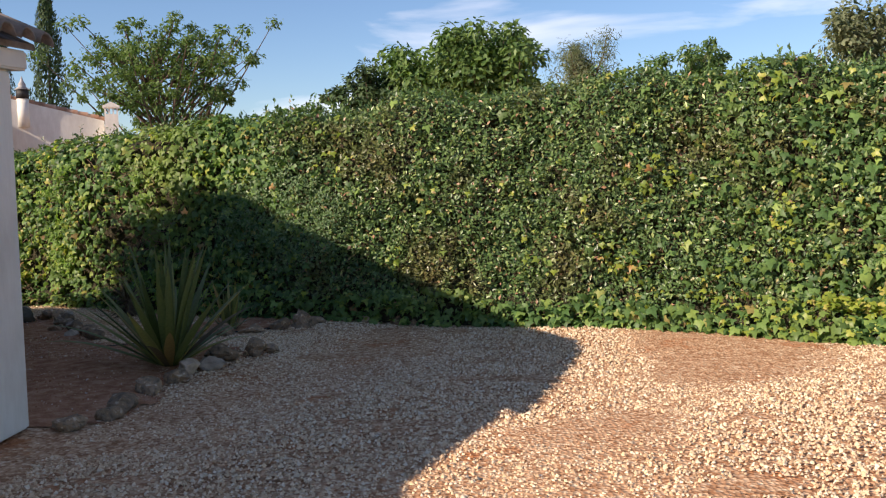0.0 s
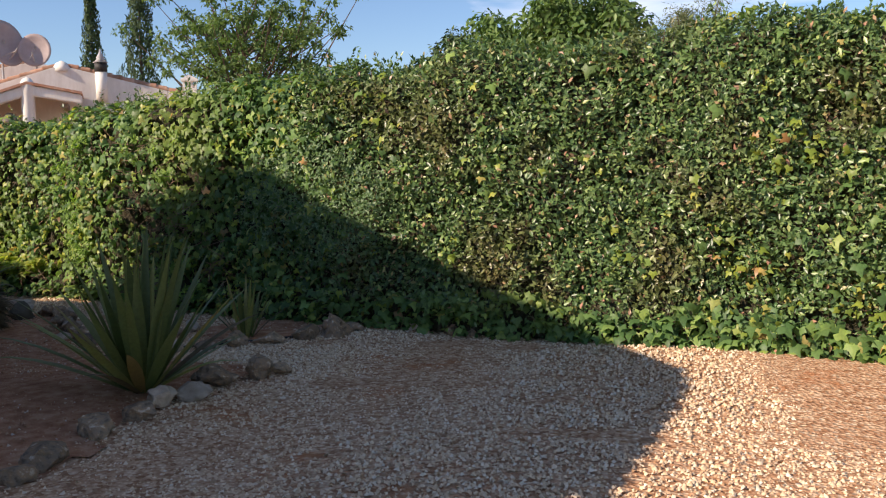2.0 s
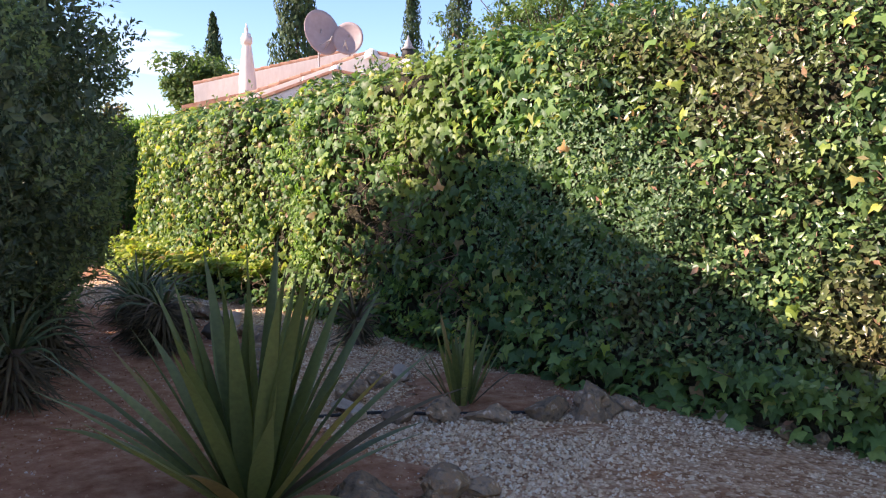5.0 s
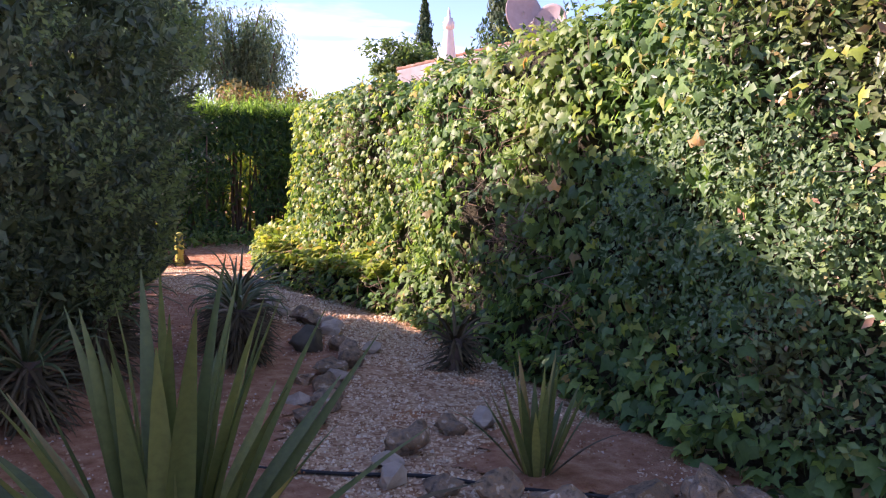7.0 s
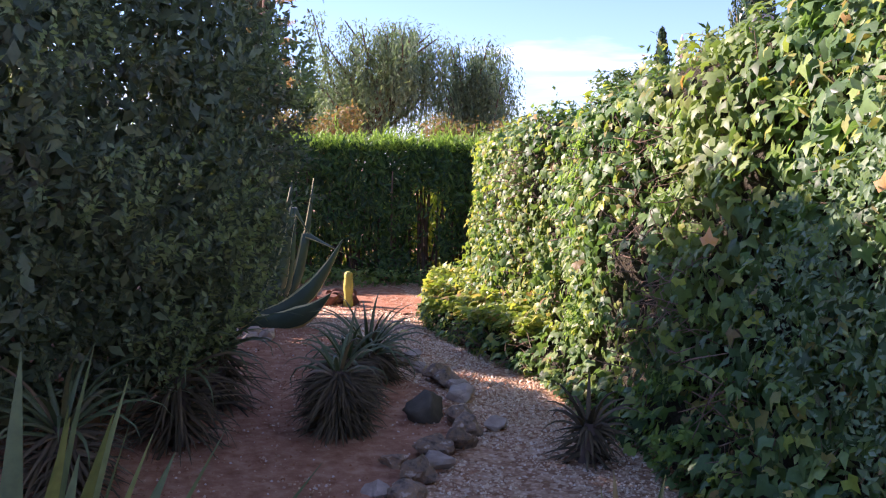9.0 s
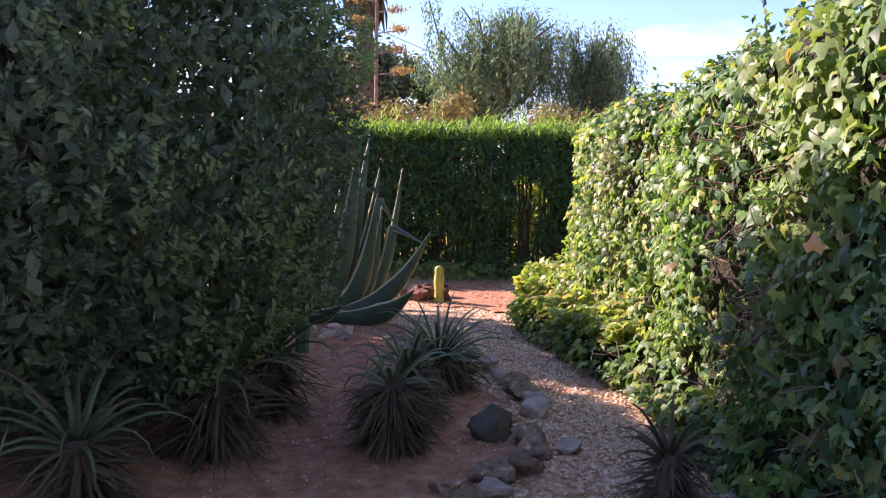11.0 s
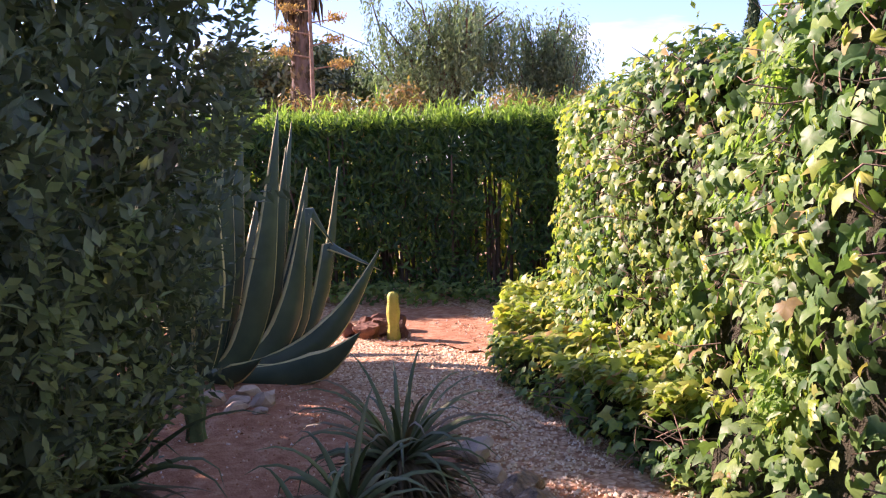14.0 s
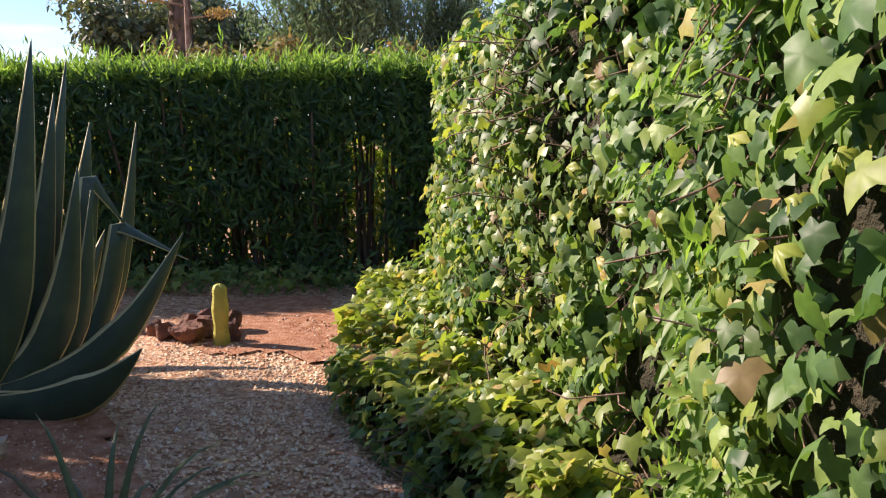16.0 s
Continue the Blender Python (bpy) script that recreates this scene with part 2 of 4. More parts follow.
STEEL = rough_material("galvanised_steel", [(0.3, (0.3, 0.3, 0.3)), (0.7, (0.42, 0.42, 0.42))], 20.0, rough=0.5, bump_strength=0.05, vary=False)
DARK = rough_material("sooty_metal", [(0.3, (0.02, 0.02, 0.02)), (0.7, (0.05, 0.05, 0.05))], 20.0, rough=0.6, bump_strength=0.05, vary=False)
RUBBER = rough_material("black_hose", [(0.3, (0.02, 0.02, 0.02)), (0.7, (0.04, 0.04, 0.04))], 20.0, rough=0.5, bump_strength=0.05, vary=False)
WOOD = rough_material("grey_timber", [(0.3, (0.2, 0.15, 0.11)), (0.7, (0.34, 0.27, 0.2))], 12.0, stretch=(0.2, 1, 1), vary=False)
CACTUS = rough_material("cactus_green", [(0.3, (0.06, 0.11, 0.05)), (0.7, (0.13, 0.19, 0.08))], 14.0, rough=0.6, bump_strength=0.3, vary=False)
YELLOWCACTUS = rough_material("cactus_yellow", [(0.3, (0.36, 0.36, 0.06)), (0.7, (0.55, 0.5, 0.12))], 14.0, rough=0.6, bump_strength=0.3, vary=False)
PETAL = rough_material("orange_petal", [(0.3, (0.75, 0.4, 0.08)), (0.7, (0.8, 0.5, 0.3))], 20.0, rough=0.6, bump_strength=0.1, vary=False)
BLOOM = leaf_material("dry_bloom", [(0.0, (0.26, 0.17, 0.07)), (1.0, (0.42, 0.29, 0.13))], rough=0.8)

# ---- mesh helpers ----
rng = np.random.default_rng(7)


def big_mesh(name, verts, tris, mat, smooth=False):
    me = bpy.data.meshes.new(name)
    verts, tris = np.asarray(verts, np.float32), np.asarray(tris, np.int32)
    me.vertices.add(len(verts))
    me.vertices.foreach_set("co", verts.ravel())
    me.loops.add(tris.size)
    me.loops.foreach_set("vertex_index", tris.ravel())
    me.polygons.add(len(tris))
    k = tris.shape[1]
    me.polygons.foreach_set("loop_start", np.arange(0, tris.size, k, dtype=np.int32))
    me.update(calc_edges=True)
    if smooth:
        me.polygons.foreach_set("use_smooth", np.ones(len(tris), bool))
    me.materials.append(mat)
    return me


def part(name, me, parent=None, kind="", label=""):
    ob = new(name, me)
    ob.parent = parent
    return tagged(ob, label=label, kind=kind)


def thing(name, label, category, at=(0, 0, 0), turn=0.0, group="", kind=""):
    ob = new(name)
    ob.matrix_world = pose(*at, 0, 0, turn)
    return tagged(ob, label, category, group, kind)


def unit(a):
    return a / np.maximum(np.linalg.norm(a, axis=-1, keepdims=True), 1e-9)


IVY_T = (np.array([(0, .3, .08), (0, .05, 0), (.33, -.14, -.05), (.56, .3, -.1), (.24, .46, .03), (0, 1, -.2), (-.24, .46, .03), (-.56, .3, -.1), (-.33, -.14, -.05)]),
         np.array([(0, 1, 2), (0, 2, 3), (0, 3, 4), (0, 4, 5), (0, 5, 6), (0, 6, 7), (0, 7, 8), (0, 8, 1)]))
LOBE = [(0, .07, 0), (.17, -.09, -.02), (.36, -.08, -.05), (.47, .1, -.05), (.6, .31, -.12), (.38, .38, -.02), (.29, .52, 0), (.17, .75, -.06)]
IVY_FINE_T = (np.array([(0, .3, .07)] + LOBE + [(0, 1, -.2)] + [(-x, y, z) for x, y, z in LOBE[:0:-1]]), np.array([(0, k, k % 16 + 1) for k in range(1, 17)]))
OVAL_T = (np.array([(0, 0, 0), (.24, .45, .07), (0, 1, -.03), (-.24, .45, .07)]), np.array([(0, 1, 2), (0, 2, 3)]))
LANCE_T = (np.array([(0, 0, 0), (.09, .4, .02), (0, 1, -.12), (-.09, .4, .02)]), np.array([(0, 1, 2), (0, 2, 3)]))
CHIP_T = (np.array([(.5, 0, -.12), (.02, .42, -.08), (-.5, .06, -.12), (.06, -.4, -.15), (.1, .06, .42)]), np.array([(0, 1, 4), (1, 2, 4), (2, 3, 4), (3, 0, 4)]))


def scatter(name, P, normal, along, size, template, mat, tilt=0.5, squash=None):
    """One mesh of many small pieces: each at P, facing about its normal, its tip pointing about along."""
    V, T = template
    n = len(P)
    nz = unit(normal + rng.normal(0, tilt, (n, 3)))
    ay = along + rng.normal(0, tilt * 0.8, (n, 3))
    ay = unit(ay - nz * (ay * nz).sum(1, keepdims=True))
    ax = np.cross(ay, nz)
    s = np.asarray(size).reshape(-1, 1, 1)
    W = P[:, None, :] + s * (V[None, :, 0:1] * ax[:, None] + V[None, :, 1:2] * ay[:, None] + V[None, :, 2:3] * nz[:, None])
    F = (T[None] + (np.arange(n) * len(V))[:, None, None]).reshape(-1, T.shape[1])
    return big_mesh(name, W.reshape(-1, 3), F, mat)


def lumps(P, scale, seed=0.0):
    """Smooth noise from -1 to 1 at points, summed from a few tilted waves."""
    r = np.random.default_rng(int(seed * 10) + 3)
    out = np.zeros(len(P))
    for k in range(7):
        d = unit(r.normal(0, 1, 3)) * scale * r.uniform(0.6, 1.8)
        out += np.sin(P @ d * 2 * math.pi + r.uniform(0, 6.28))
    return out / 3.2


def sticks(name, A, B, ra, rb, mat, sides=4):
    """Tapered sticks from A to B in one mesh."""
    A, B = np.asarray(A, float), np.asarray(B, float)
    n = len(A)
    d = unit(B - A)
    ref = np.where(np.abs(d[:, 2:3]) > 0.9, [[1.0, 0, 0]], [[0, 0, 1.0]])
    u = unit(np.cross(d, ref))
    v = np.cross(d, u)
    ra, rb = np.broadcast_to(ra, n)[:, None], np.broadcast_to(rb, n)[:, None]
    rings = []
    for C, r in ((A, ra), (B, rb)):
        for k in range(sides):
            a = 2 * math.pi * k / sides
            rings.append(C + r * (u * math.cos(a) + v * math.sin(a)))
    W = np.stack(rings, 1).reshape(-1, 3)
    T = []
    for k in range(sides):
        j = (k + 1) % sides
        T += [(k, j, sides + j), (k, sides + j, sides + k)]
    F = (np.array(T)[None] + (np.arange(n) * 2 * sides)[:, None, None]).reshape(-1, 3)
    return big_mesh(name, W, F, mat, smooth=True)


def box_into(bm, x0, x1, y0, y1, z0, z1):
    vs = [bm.verts.new(c) for c in ((x0, y0, z0), (x1, y0, z0), (x1, y1, z0), (x0, y1, z0), (x0, y0, z1), (x1, y0, z1), (x1, y1, z1), (x0, y1, z1))]
    for f in ((3, 2, 1, 0), (4, 5, 6, 7), (0, 1, 5, 4), (1, 2, 6, 5), (2, 3, 7, 6), (3, 0, 4, 7)):
        bm.faces.new([vs[i] for i in f])


def prism_into(bm, outline, y0, y1):
    """A slab with an outline in x and z, from y0 to y1."""
    a = [bm.verts.new((x, y0, z)) for x, z in outline]
    b = [bm.verts.new((x, y1, z)) for x, z in outline]
    n = len(outline)
    bm.faces.new(a)
    bm.faces.new(b[::-1])
    for i in range(n):
        bm.faces.new((a[i], b[i], b[(i + 1) % n], a[(i + 1) % n]))


def done(bm, name, mat, smooth=False, bevel=0.0):
    bmesh.ops.recalc_face_normals(bm, faces=bm.faces)
    if bevel:
        bmesh.ops.bevel(bm, geom=list(bm.edges), offset=bevel, segments=2, affect="EDGES", clamp_overlap=True)
    me = bpy.data.meshes.new(name)
    bm.to_mesh(me)
    bm.free()
    for p in me.polygons:
        p.use_smooth = smooth
    me.materials.append(mat)
    return me


def turned(profile, name, mat, sides=20, ribs=0, rib_depth=0.0):
    """A body of revolution from (radius, z) pairs."""
    bm = bmesh.new()
    rings = []
    for r, z in profile:
        ring = []
        for k in range(sides):
            a = 2 * math.pi * k / sides
            q = r * (1 + rib_depth * math.cos(ribs * a)) if ribs else r
            ring.append(bm.verts.new((q * math.cos(a), q * math.sin(a), z)))
        rings.append(ring)
    for a, b in zip(rings, rings[1:]):
        for k in range(sides):
            bm.faces.new((a[k], a[(k + 1) % sides], b[(k + 1) % sides], b[k]))
    bm.faces.new(rings[0][::-1])
    bm.faces.new(rings[-1])
    return done(bm, name, mat, smooth=True)


# ---- ground ----
def ground_sheet():
    n = 90
    g = np.linspace(-1, 1, n)
    g = np.sign(g) * np.abs(g) ** 3.2 * 900
    X, Y = np.meshgrid(g - 3.0, g + 8.0)
    P = np.stack([X.ravel(), Y.ravel(), np.zeros(X.size)], 1)
    near = np.exp(-((P[:, 0] + 3) ** 2 + (P[:, 1] - 8) ** 2) / 200)
    P[:, 2] = 0.025 * lumps(P * [1, 1, 0], 0.25, 2) * near
    F = [(r * n + c, r * n + c + 1, (r + 1) * n + c + 1, (r + 1) * n + c) for r in range(n - 1) for c in range(n - 1)]
    return big_mesh("ground", P, F, GROUND, smooth=True)


def ground_z(x, y):
    P = np.array([[x, y, 0.0]])
    return float(0.025 * lumps(P, 0.25, 2)[0] * math.exp(-((x + 3) ** 2 + (y - 8) ** 2) / 200))


ground = tagged(new("ground", ground_sheet()), "pale pink gravel over red earth", "ground", kind="structure")

BED = np.array([(-2.25, 5.2), (-2.0, 5.8), (-1.98, 6.5), (-1.8, 7.0), (-1.55, 7.45), (-1.9, 7.8), (-2.6, 8.0), (-3.3, 8.35), (-3.75, 8.9), (-4.1, 9.5), (-4.7, 9.85), (-5.6, 10.05), (-6.4, 10.15), (-7.4, 10.1), (-8.6, 10.2), (-9.8, 10.0), (-10.4, 8.6), (-9.5, 5.9), (-6.0, 5.6), (-3.0, 5.4)])
BED2 = np.array([(-2.6, 8.3), (-1.7, 8.6), (-1.35, 8.9), (-1.3, 9.4), (-2.2, 9.7), (-2.8, 9.2)])
BED3 = np.array([(-8.9, 11.0), (-7.6, 11.1), (-7.2, 11.5), (-8.2, 12.0), (-9.4, 12.2), (-9.9, 11.6)])


def inside(P, ring):
    """Which points lie inside a closed outline."""
    x, y = P[:, 0], P[:, 1]
    hit = np.zeros(len(P), bool)
    for (x0, y0), (x1, y1) in zip(ring, np.roll(ring, -1, 0)):
        cross = ((y0 > y) != (y1 > y)) & (x < (x1 - x0) * (y - y0) / (y1 - y0 + 1e-12) + x0)
        hit ^= cross
    return hit


def soil(name, ring, label):
    """A thin uneven sheet of red earth laid over the gravel base."""
    step = 0.09
    xs, ys = np.arange(ring[:, 0].min() - 0.3, ring[:, 0].max() + 0.3, step), np.arange(ring[:, 1].min() - 0.3, ring[:, 1].max() + 0.3, step)
    X, Y = np.meshgrid(xs, ys)
    P = np.stack([X.ravel(), Y.ravel(), 0 * X.ravel()], 1)
    W = P + np.stack([0.14 * lumps(P, 0.9, 41), 0.14 * lumps(P, 0.9, 42), 0 * X.ravel()], 1)
    ins = inside(W, ring)
    z = 0.025 * lumps(P, 0.25, 2) * np.exp(-((P[:, 0] + 3) ** 2 + (P[:, 1] - 8) ** 2) / 200)
    P[:, 2] = z + 0.012 + 0.006 * lumps(P, 1.5, 43)
    nx = len(xs)
    idx = np.arange(len(P)).reshape(len(ys), nx)
    quads = np.stack([idx[:-1, :-1], idx[:-1, 1:], idx[1:, 1:], idx[1:, :-1]], -1).reshape(-1, 4)
    quads = quads[ins[quads].all(1)]
    tagged(new(name, big_mesh(name, P, quads, EARTH, smooth=True)), label, "soil", kind="structure")


soil("planting_bed", BED, "dark red earth with fine gravel between plants")
soil("planting_bed_small", BED2, "red earth patch round a small plant")
soil("path_end_soil", BED3, "bare orange-red earth at the path's end")

# ---- ivy hedge ----
FACE = np.array([(7.5, 6.2), (5.5, 7.0), (3.12, 7.9), (1.17, 8.55), (-0.5, 8.95), (-1.5, 9.25), (-2.9, 9.95), (-4.0, 10.4), (-5.0, 10.9), (-6.5, 11.5), (-8.0, 12.28), (-8.45, 12.72), (-8.6, 13.5)])
TOPS = [(-9.6, 1.7), (-7.2, 1.78), (-5.0, 1.88), (-3.4, 2.03), (-2.0, 2.13), (-0.9, 2.2), (1.2, 2.32), (3.7, 2.43), (7.5, 2.5)]
SEG = np.linalg.norm(np.diff(FACE, axis=0), axis=1)
ARC = np.concatenate([[0], np.cumsum(SEG)])


def hedge_point(s, q):
    """The hedge's surface: s runs along its foot, q goes up the face, over the shoulder and back across the top (metres)."""
    x, y = np.interp(s, ARC, FACE[:, 0]), np.interp(s, ARC, FACE[:, 1])
    e = 0.35
    tx = np.interp(s + e, ARC, FACE[:, 0]) - np.interp(s - e, ARC, FACE[:, 0])
    ty = np.interp(s + e, ARC, FACE[:, 1]) - np.interp(s - e, ARC, FACE[:, 1])
    t = unit(np.stack([tx, ty, 0 * tx], 1))
    out = np.stack([-t[:, 1], t[:, 0], 0 * tx], 1)
    h = np.interp(x, [a for a, _ in TOPS], [b for _, b in TOPS])
    r = 0.22
    up = np.minimum(q, h - r)
    a = np.clip((q - (h - r)) / r, 0, math.pi / 2)
    back = np.maximum(q - (h - r) - r * math.pi / 2, 0)
    z = up + r * np.sin(a)
    into = r * (1 - np.cos(a)) + back + 0.04 * z
    # ivy creeping out over the ground at the foot
    reach = np.interp(x, [-9.5, -8.3, -7.0, -5.6, -4.6, -3.5, 2.2, 3.4, 5], [0.05, 0.42, 0.62, 0.42, 0.15, 0.1, 0.05, 0.3, 0.5])
    foot = reach * np.clip(1 - (z / 0.37) ** 3, 0, 1)
    P = np.stack([x, y, z], 1) + out * (foot - into)[:, None]
    nrm = unit(out * np.cos(a)[:, None] + np.array([[0, 0, 1.0]]) * (np.sin(a) + 0.9 * (foot > 0.05) * (z < 0.5))[:, None])
    P = P + nrm * (0.07 * lumps(P, 0.9, 1) + 0.035 * lumps(P, 2.6, 4))[:, None]
    P[:, 2] = np.maximum(P[:, 2], 0.0)
    return P, nrm


def build_hedge():
    hedge = thing("ivy_hedge", "tall clipped hedge overgrown with green ivy beside gravel", "hedge", kind="stuff")
    total = ARC[-1]
    depth = 3.6
    # the inside: one sheet whose dark colour stands in for shade behind the leaves
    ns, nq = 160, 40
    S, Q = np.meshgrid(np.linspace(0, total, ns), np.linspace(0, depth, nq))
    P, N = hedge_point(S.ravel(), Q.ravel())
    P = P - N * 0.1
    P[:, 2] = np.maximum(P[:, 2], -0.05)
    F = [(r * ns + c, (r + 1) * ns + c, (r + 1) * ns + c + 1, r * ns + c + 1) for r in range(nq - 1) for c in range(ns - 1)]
    part("branches", big_mesh("branches", P, F, CORE, smooth=True), hedge, "stuff", "sheet in place of inner branches, hedge's inner shade put into its dark colour")

    def spots(n, s0, s1, q1=2.9):
        P, N = hedge_point(rng.uniform(s0, s1, n), rng.uniform(0, q1, n))
        return P, N

    def down(n, w=1.0):
        return np.tile([[0.0, 0, -w]], (n, 1))

    # ivy
    P, N = spots(46000, 0, total)
    shrubby = np.interp(P[:, 0], [-2.4, -1.2, 2.0, 2.8, 5], [0, 1, 1, 0.72, 0.6]) * (P[:, 2] > 0.3 + 0.12 * lumps(P, 1.1, 8))
    gap = lumps(P, 1.4, 9) < -0.85 + 0.45 * ((P[:, 0] > -5.2) & (P[:, 0] < -3.2))
    keep = (rng.random(len(P)) > shrubby * 0.97) & ~(gap & (rng.random(len(P)) < 0.7))
    hollow = (np.abs(P[:, 0] + 4.02) < 0.3) & (np.abs(P[:, 2] - 0.75) < 0.5 + 0.1 * lumps(P, 2.0, 61))
    keep &= ~(hollow & (rng.random(len(P)) < 0.62))
    P, N = P[keep], N[keep]
    P = P + N * rng.uniform(-0.08, 0.07, (len(P), 1))
    big = np.interp(P[:, 0], [-9, -5, -2, 3], [0.06, 0.062, 0.078, 0.09])
    size = big * rng.uniform(0.45, 1.35, len(P))
    close = (P[:, 0] > -5.7) & (P[:, 0] < -3.3)
    for label, sel, shape in (("ivy_leaves", ~close, IVY_T), ("path_ivy_leaves", close, IVY_FINE_T)):
        part(label, scatter(label, P[sel], N[sel] + [0, 0, 0.3], down(sel.sum()), size[sel], shape, IVY, 0.5), hedge, "stuff")
    # young bright ivy, in patches and over the spilling foot
    P, N = spots(13000, 0, total, 2.6)
    w = 0.05 + 0.5 * (lumps(P, 0.8, 5) > 0.55) + 0.75 * ((P[:, 2] < 0.5) & (P[:, 0] < -5.3)) + 0.6 * ((P[:, 2] < 0.35) & (P[:, 0] > 2.4)) + 0.55 * np.clip((-P[:, 0] - 5.0) / 2.5, 0, 1)
    w = w * (1 - 0.7 * (np.abs(P[:, 0] + 0.2) < 1.5))
    keep = rng.random(len(P)) < w
    P, N = P[keep], N[keep]
    P = P + N * rng.uniform(0.0, 0.09, (len(P), 1))
    part("young_ivy_leaves", scatter("young_ivy_leaves", P, N + [0, 0, 0.4], down(len(P), 0.7), rng.uniform(0.035, 0.08, len(P)), IVY_T, IVY_YOUNG, 0.5), hedge, "stuff", "fresh yellow-green ivy leaves")
    # the top of the creeping foot
    n = 2600
    x = np.concatenate([rng.uniform(-8.1, -5.0, n), rng.uniform(3.3, 4.9, n // 5)])
    sx = np.interp(-x, -FACE[:, 0], ARC)
    P, N = hedge_point(sx, np.full(len(x), 0.12))
    P2, _ = hedge_point(sx, np.full(len(x), 0.42))
    f = rng.random((len(x), 1))
    P = P * f + P2 * (1 - f)
    P[:, 2] = 0.31 + 0.06 * lumps(P, 1.2, 17) + rng.uniform(-0.06, 0.05, len(x))
    part("foot_leaves", scatter("foot_leaves", P, np.tile([[-0.2, -0.3, 1.0]], (len(x), 1)), N, rng.uniform(0.045, 0.085, len(x)), IVY_T, IVY_YOUNG, 0.45), hedge, "stuff", "yellow-green ivy creeping over the ground")
    # small-leaved shrub
    s0, s1 = float(np.interp(-4.6, -FACE[:, 0], ARC)), float(np.interp(2.6, -FACE[:, 0], ARC))
    P, N = spots(88000, s0, s1, 3.0)
    w = np.interp(P[:, 0], [-2.4, -1.4, 2.2, 3.4], [0, 1, 1, 0.6]) * np.clip((P[:, 2] - 0.12) / 0.3, 0.12, 1)
    gap = lumps(P, 1.7, 11) < -0.8
    keep = (rng.random(len(P)) < w) & ~(gap & (rng.random(len(P)) < 0.6))
    P, N = P[keep], N[keep]
    P = P + N * rng.uniform(-0.09, 0.06, (len(P), 1))
    part("shrub_leaves", scatter("shrub_leaves", P, N + [0, 0, 0.5], N * 0.7 + [0, 0, 0.5], rng.uniform(0.03, 0.065, len(P)), OVAL_T, SHRUB, 0.7), hedge, "stuff", "small glossy dark green leaves")
    # tuft of grey-green fine leaves, and loose shoots on the top
    P, N = spots(9000, 0, total, 2.0)
    d = np.minimum(np.abs(P[:, 0] + 1.7) / 0.75, 9) ** 2 + (np.abs(P[:, 2] - 1.05) / 0.5) ** 2
    P, N = P[d < 1], N[d < 1]
    P = np.repeat(P, 9, 0) + rng.normal(0, 0.05, (len(P) * 9, 3))
    N = np.repeat(N, 9, 0)
    P = P + N * rng.uniform(0.02, 0.16, (len(P), 1))
    part("fine_leaves", scatter("fine_leaves", P, N + [0, 0, 0.6], N * 0.5 + [0, 0, 0.6], rng.uniform(0.02, 0.042, len(P)), OVAL_T, GREYSHRUB, 0.7), hedge, "stuff", "fine grey-green leaves")
    n = 420
    P, N = hedge_point(rng.uniform(0, total, n), rng.uniform(1.95, 2.75, n))
    k = 9
    h = rng.uniform(0.06, 0.2, n) ** 1.0
    lean = unit(rng.normal(0, 0.3, (n, 3)) + [0, 0, 1])
    Q = np.concatenate([P + lean * (h * (j + 1) / k)[:, None] for j in range(k)])
    part("shoots", scatter("shoots", Q, rng.normal(0, 1, Q.shape), np.tile(lean, (k, 1)), rng.uniform(0.035, 0.06, len(Q)), OVAL_T, SHRUB, 0.6), hedge, "stuff")
    # leafy shoots of the shrub pushing out between the ivy beside the path
    n, k = 70, 15
    P, N = spots(n * 3, float(np.interp(2.4, -FACE[:, 0], ARC)), float(np.interp(4.9, -FACE[:, 0], ARC)), 1.7)
    pick = np.argsort(-lumps(P, 0.8, 51))[:n]
    P, N = P[pick], N[pick]
    d = unit(N + [0, 0, 0.5] + rng.normal(0, 0.3, (n, 3)))
    Q = np.concatenate([P + d * (0.03 + 0.13 * j / k) for j in range(k)])
    D = np.tile(d, (k, 1))
    fan = unit(np.cross(D, rng.normal(0, 1, D.shape)))
    part("leafy_shoots", scatter("leafy_shoots", Q, np.cross(D, fan) * 0.4 + D, D * 0.6 + fan, rng.uniform(0.045, 0.08, len(Q)), (OVAL_T[0] * [0.75, 1, 1], OVAL_T[1]), OLEANDER_TOP, 0.2), hedge, "stuff", "bright green leafy shoots")
    # bare twigs
    n = 2400
    P, N = spots(n, 0, total, 2.3)
    A = P - N * rng.uniform(0.0, 0.08, (n, 1))
    B = A + unit(rng.normal(0, 0.6, (n, 3)) + N * 0.5 + [0, 0, 0.2]) * rng.uniform(0.05, 0.17, (n, 1))
    part("twigs", sticks("twigs", A, B, 0.0035, 0.0015, TWIG, 3), hedge, "stuff", "bare brown twigs")
    n = 1700
    P, N = spots(n, float(np.interp(2.6, -FACE[:, 0], ARC)), float(np.interp(6.2, -FACE[:, 0], ARC)), 2.2)
    keep = (lumps(P, 0.9, 31) > 0.3) & (P[:, 2] < 1.65)
    P, N = P[keep], N[keep]
    A = P + N * rng.uniform(-0.03, 0.05, (len(P), 1))
    B = A + unit(rng.normal(0, 1, A.shape) * [1, 1, 0.7] + N * 0.1) * rng.uniform(0.06, 0.18, (len(P), 1))
    C = B + unit(B - A + rng.normal(0, 0.5, A.shape) * 0.1) * 0.07
    part("vine_stems", sticks("vine_stems", np.concatenate([A, B]), np.concatenate([B, C]), 0.0034, 0.002, TWIG, 4), hedge, "stuff", "thin brown vine stems")
    return hedge


ivy_hedge = build_hedge()


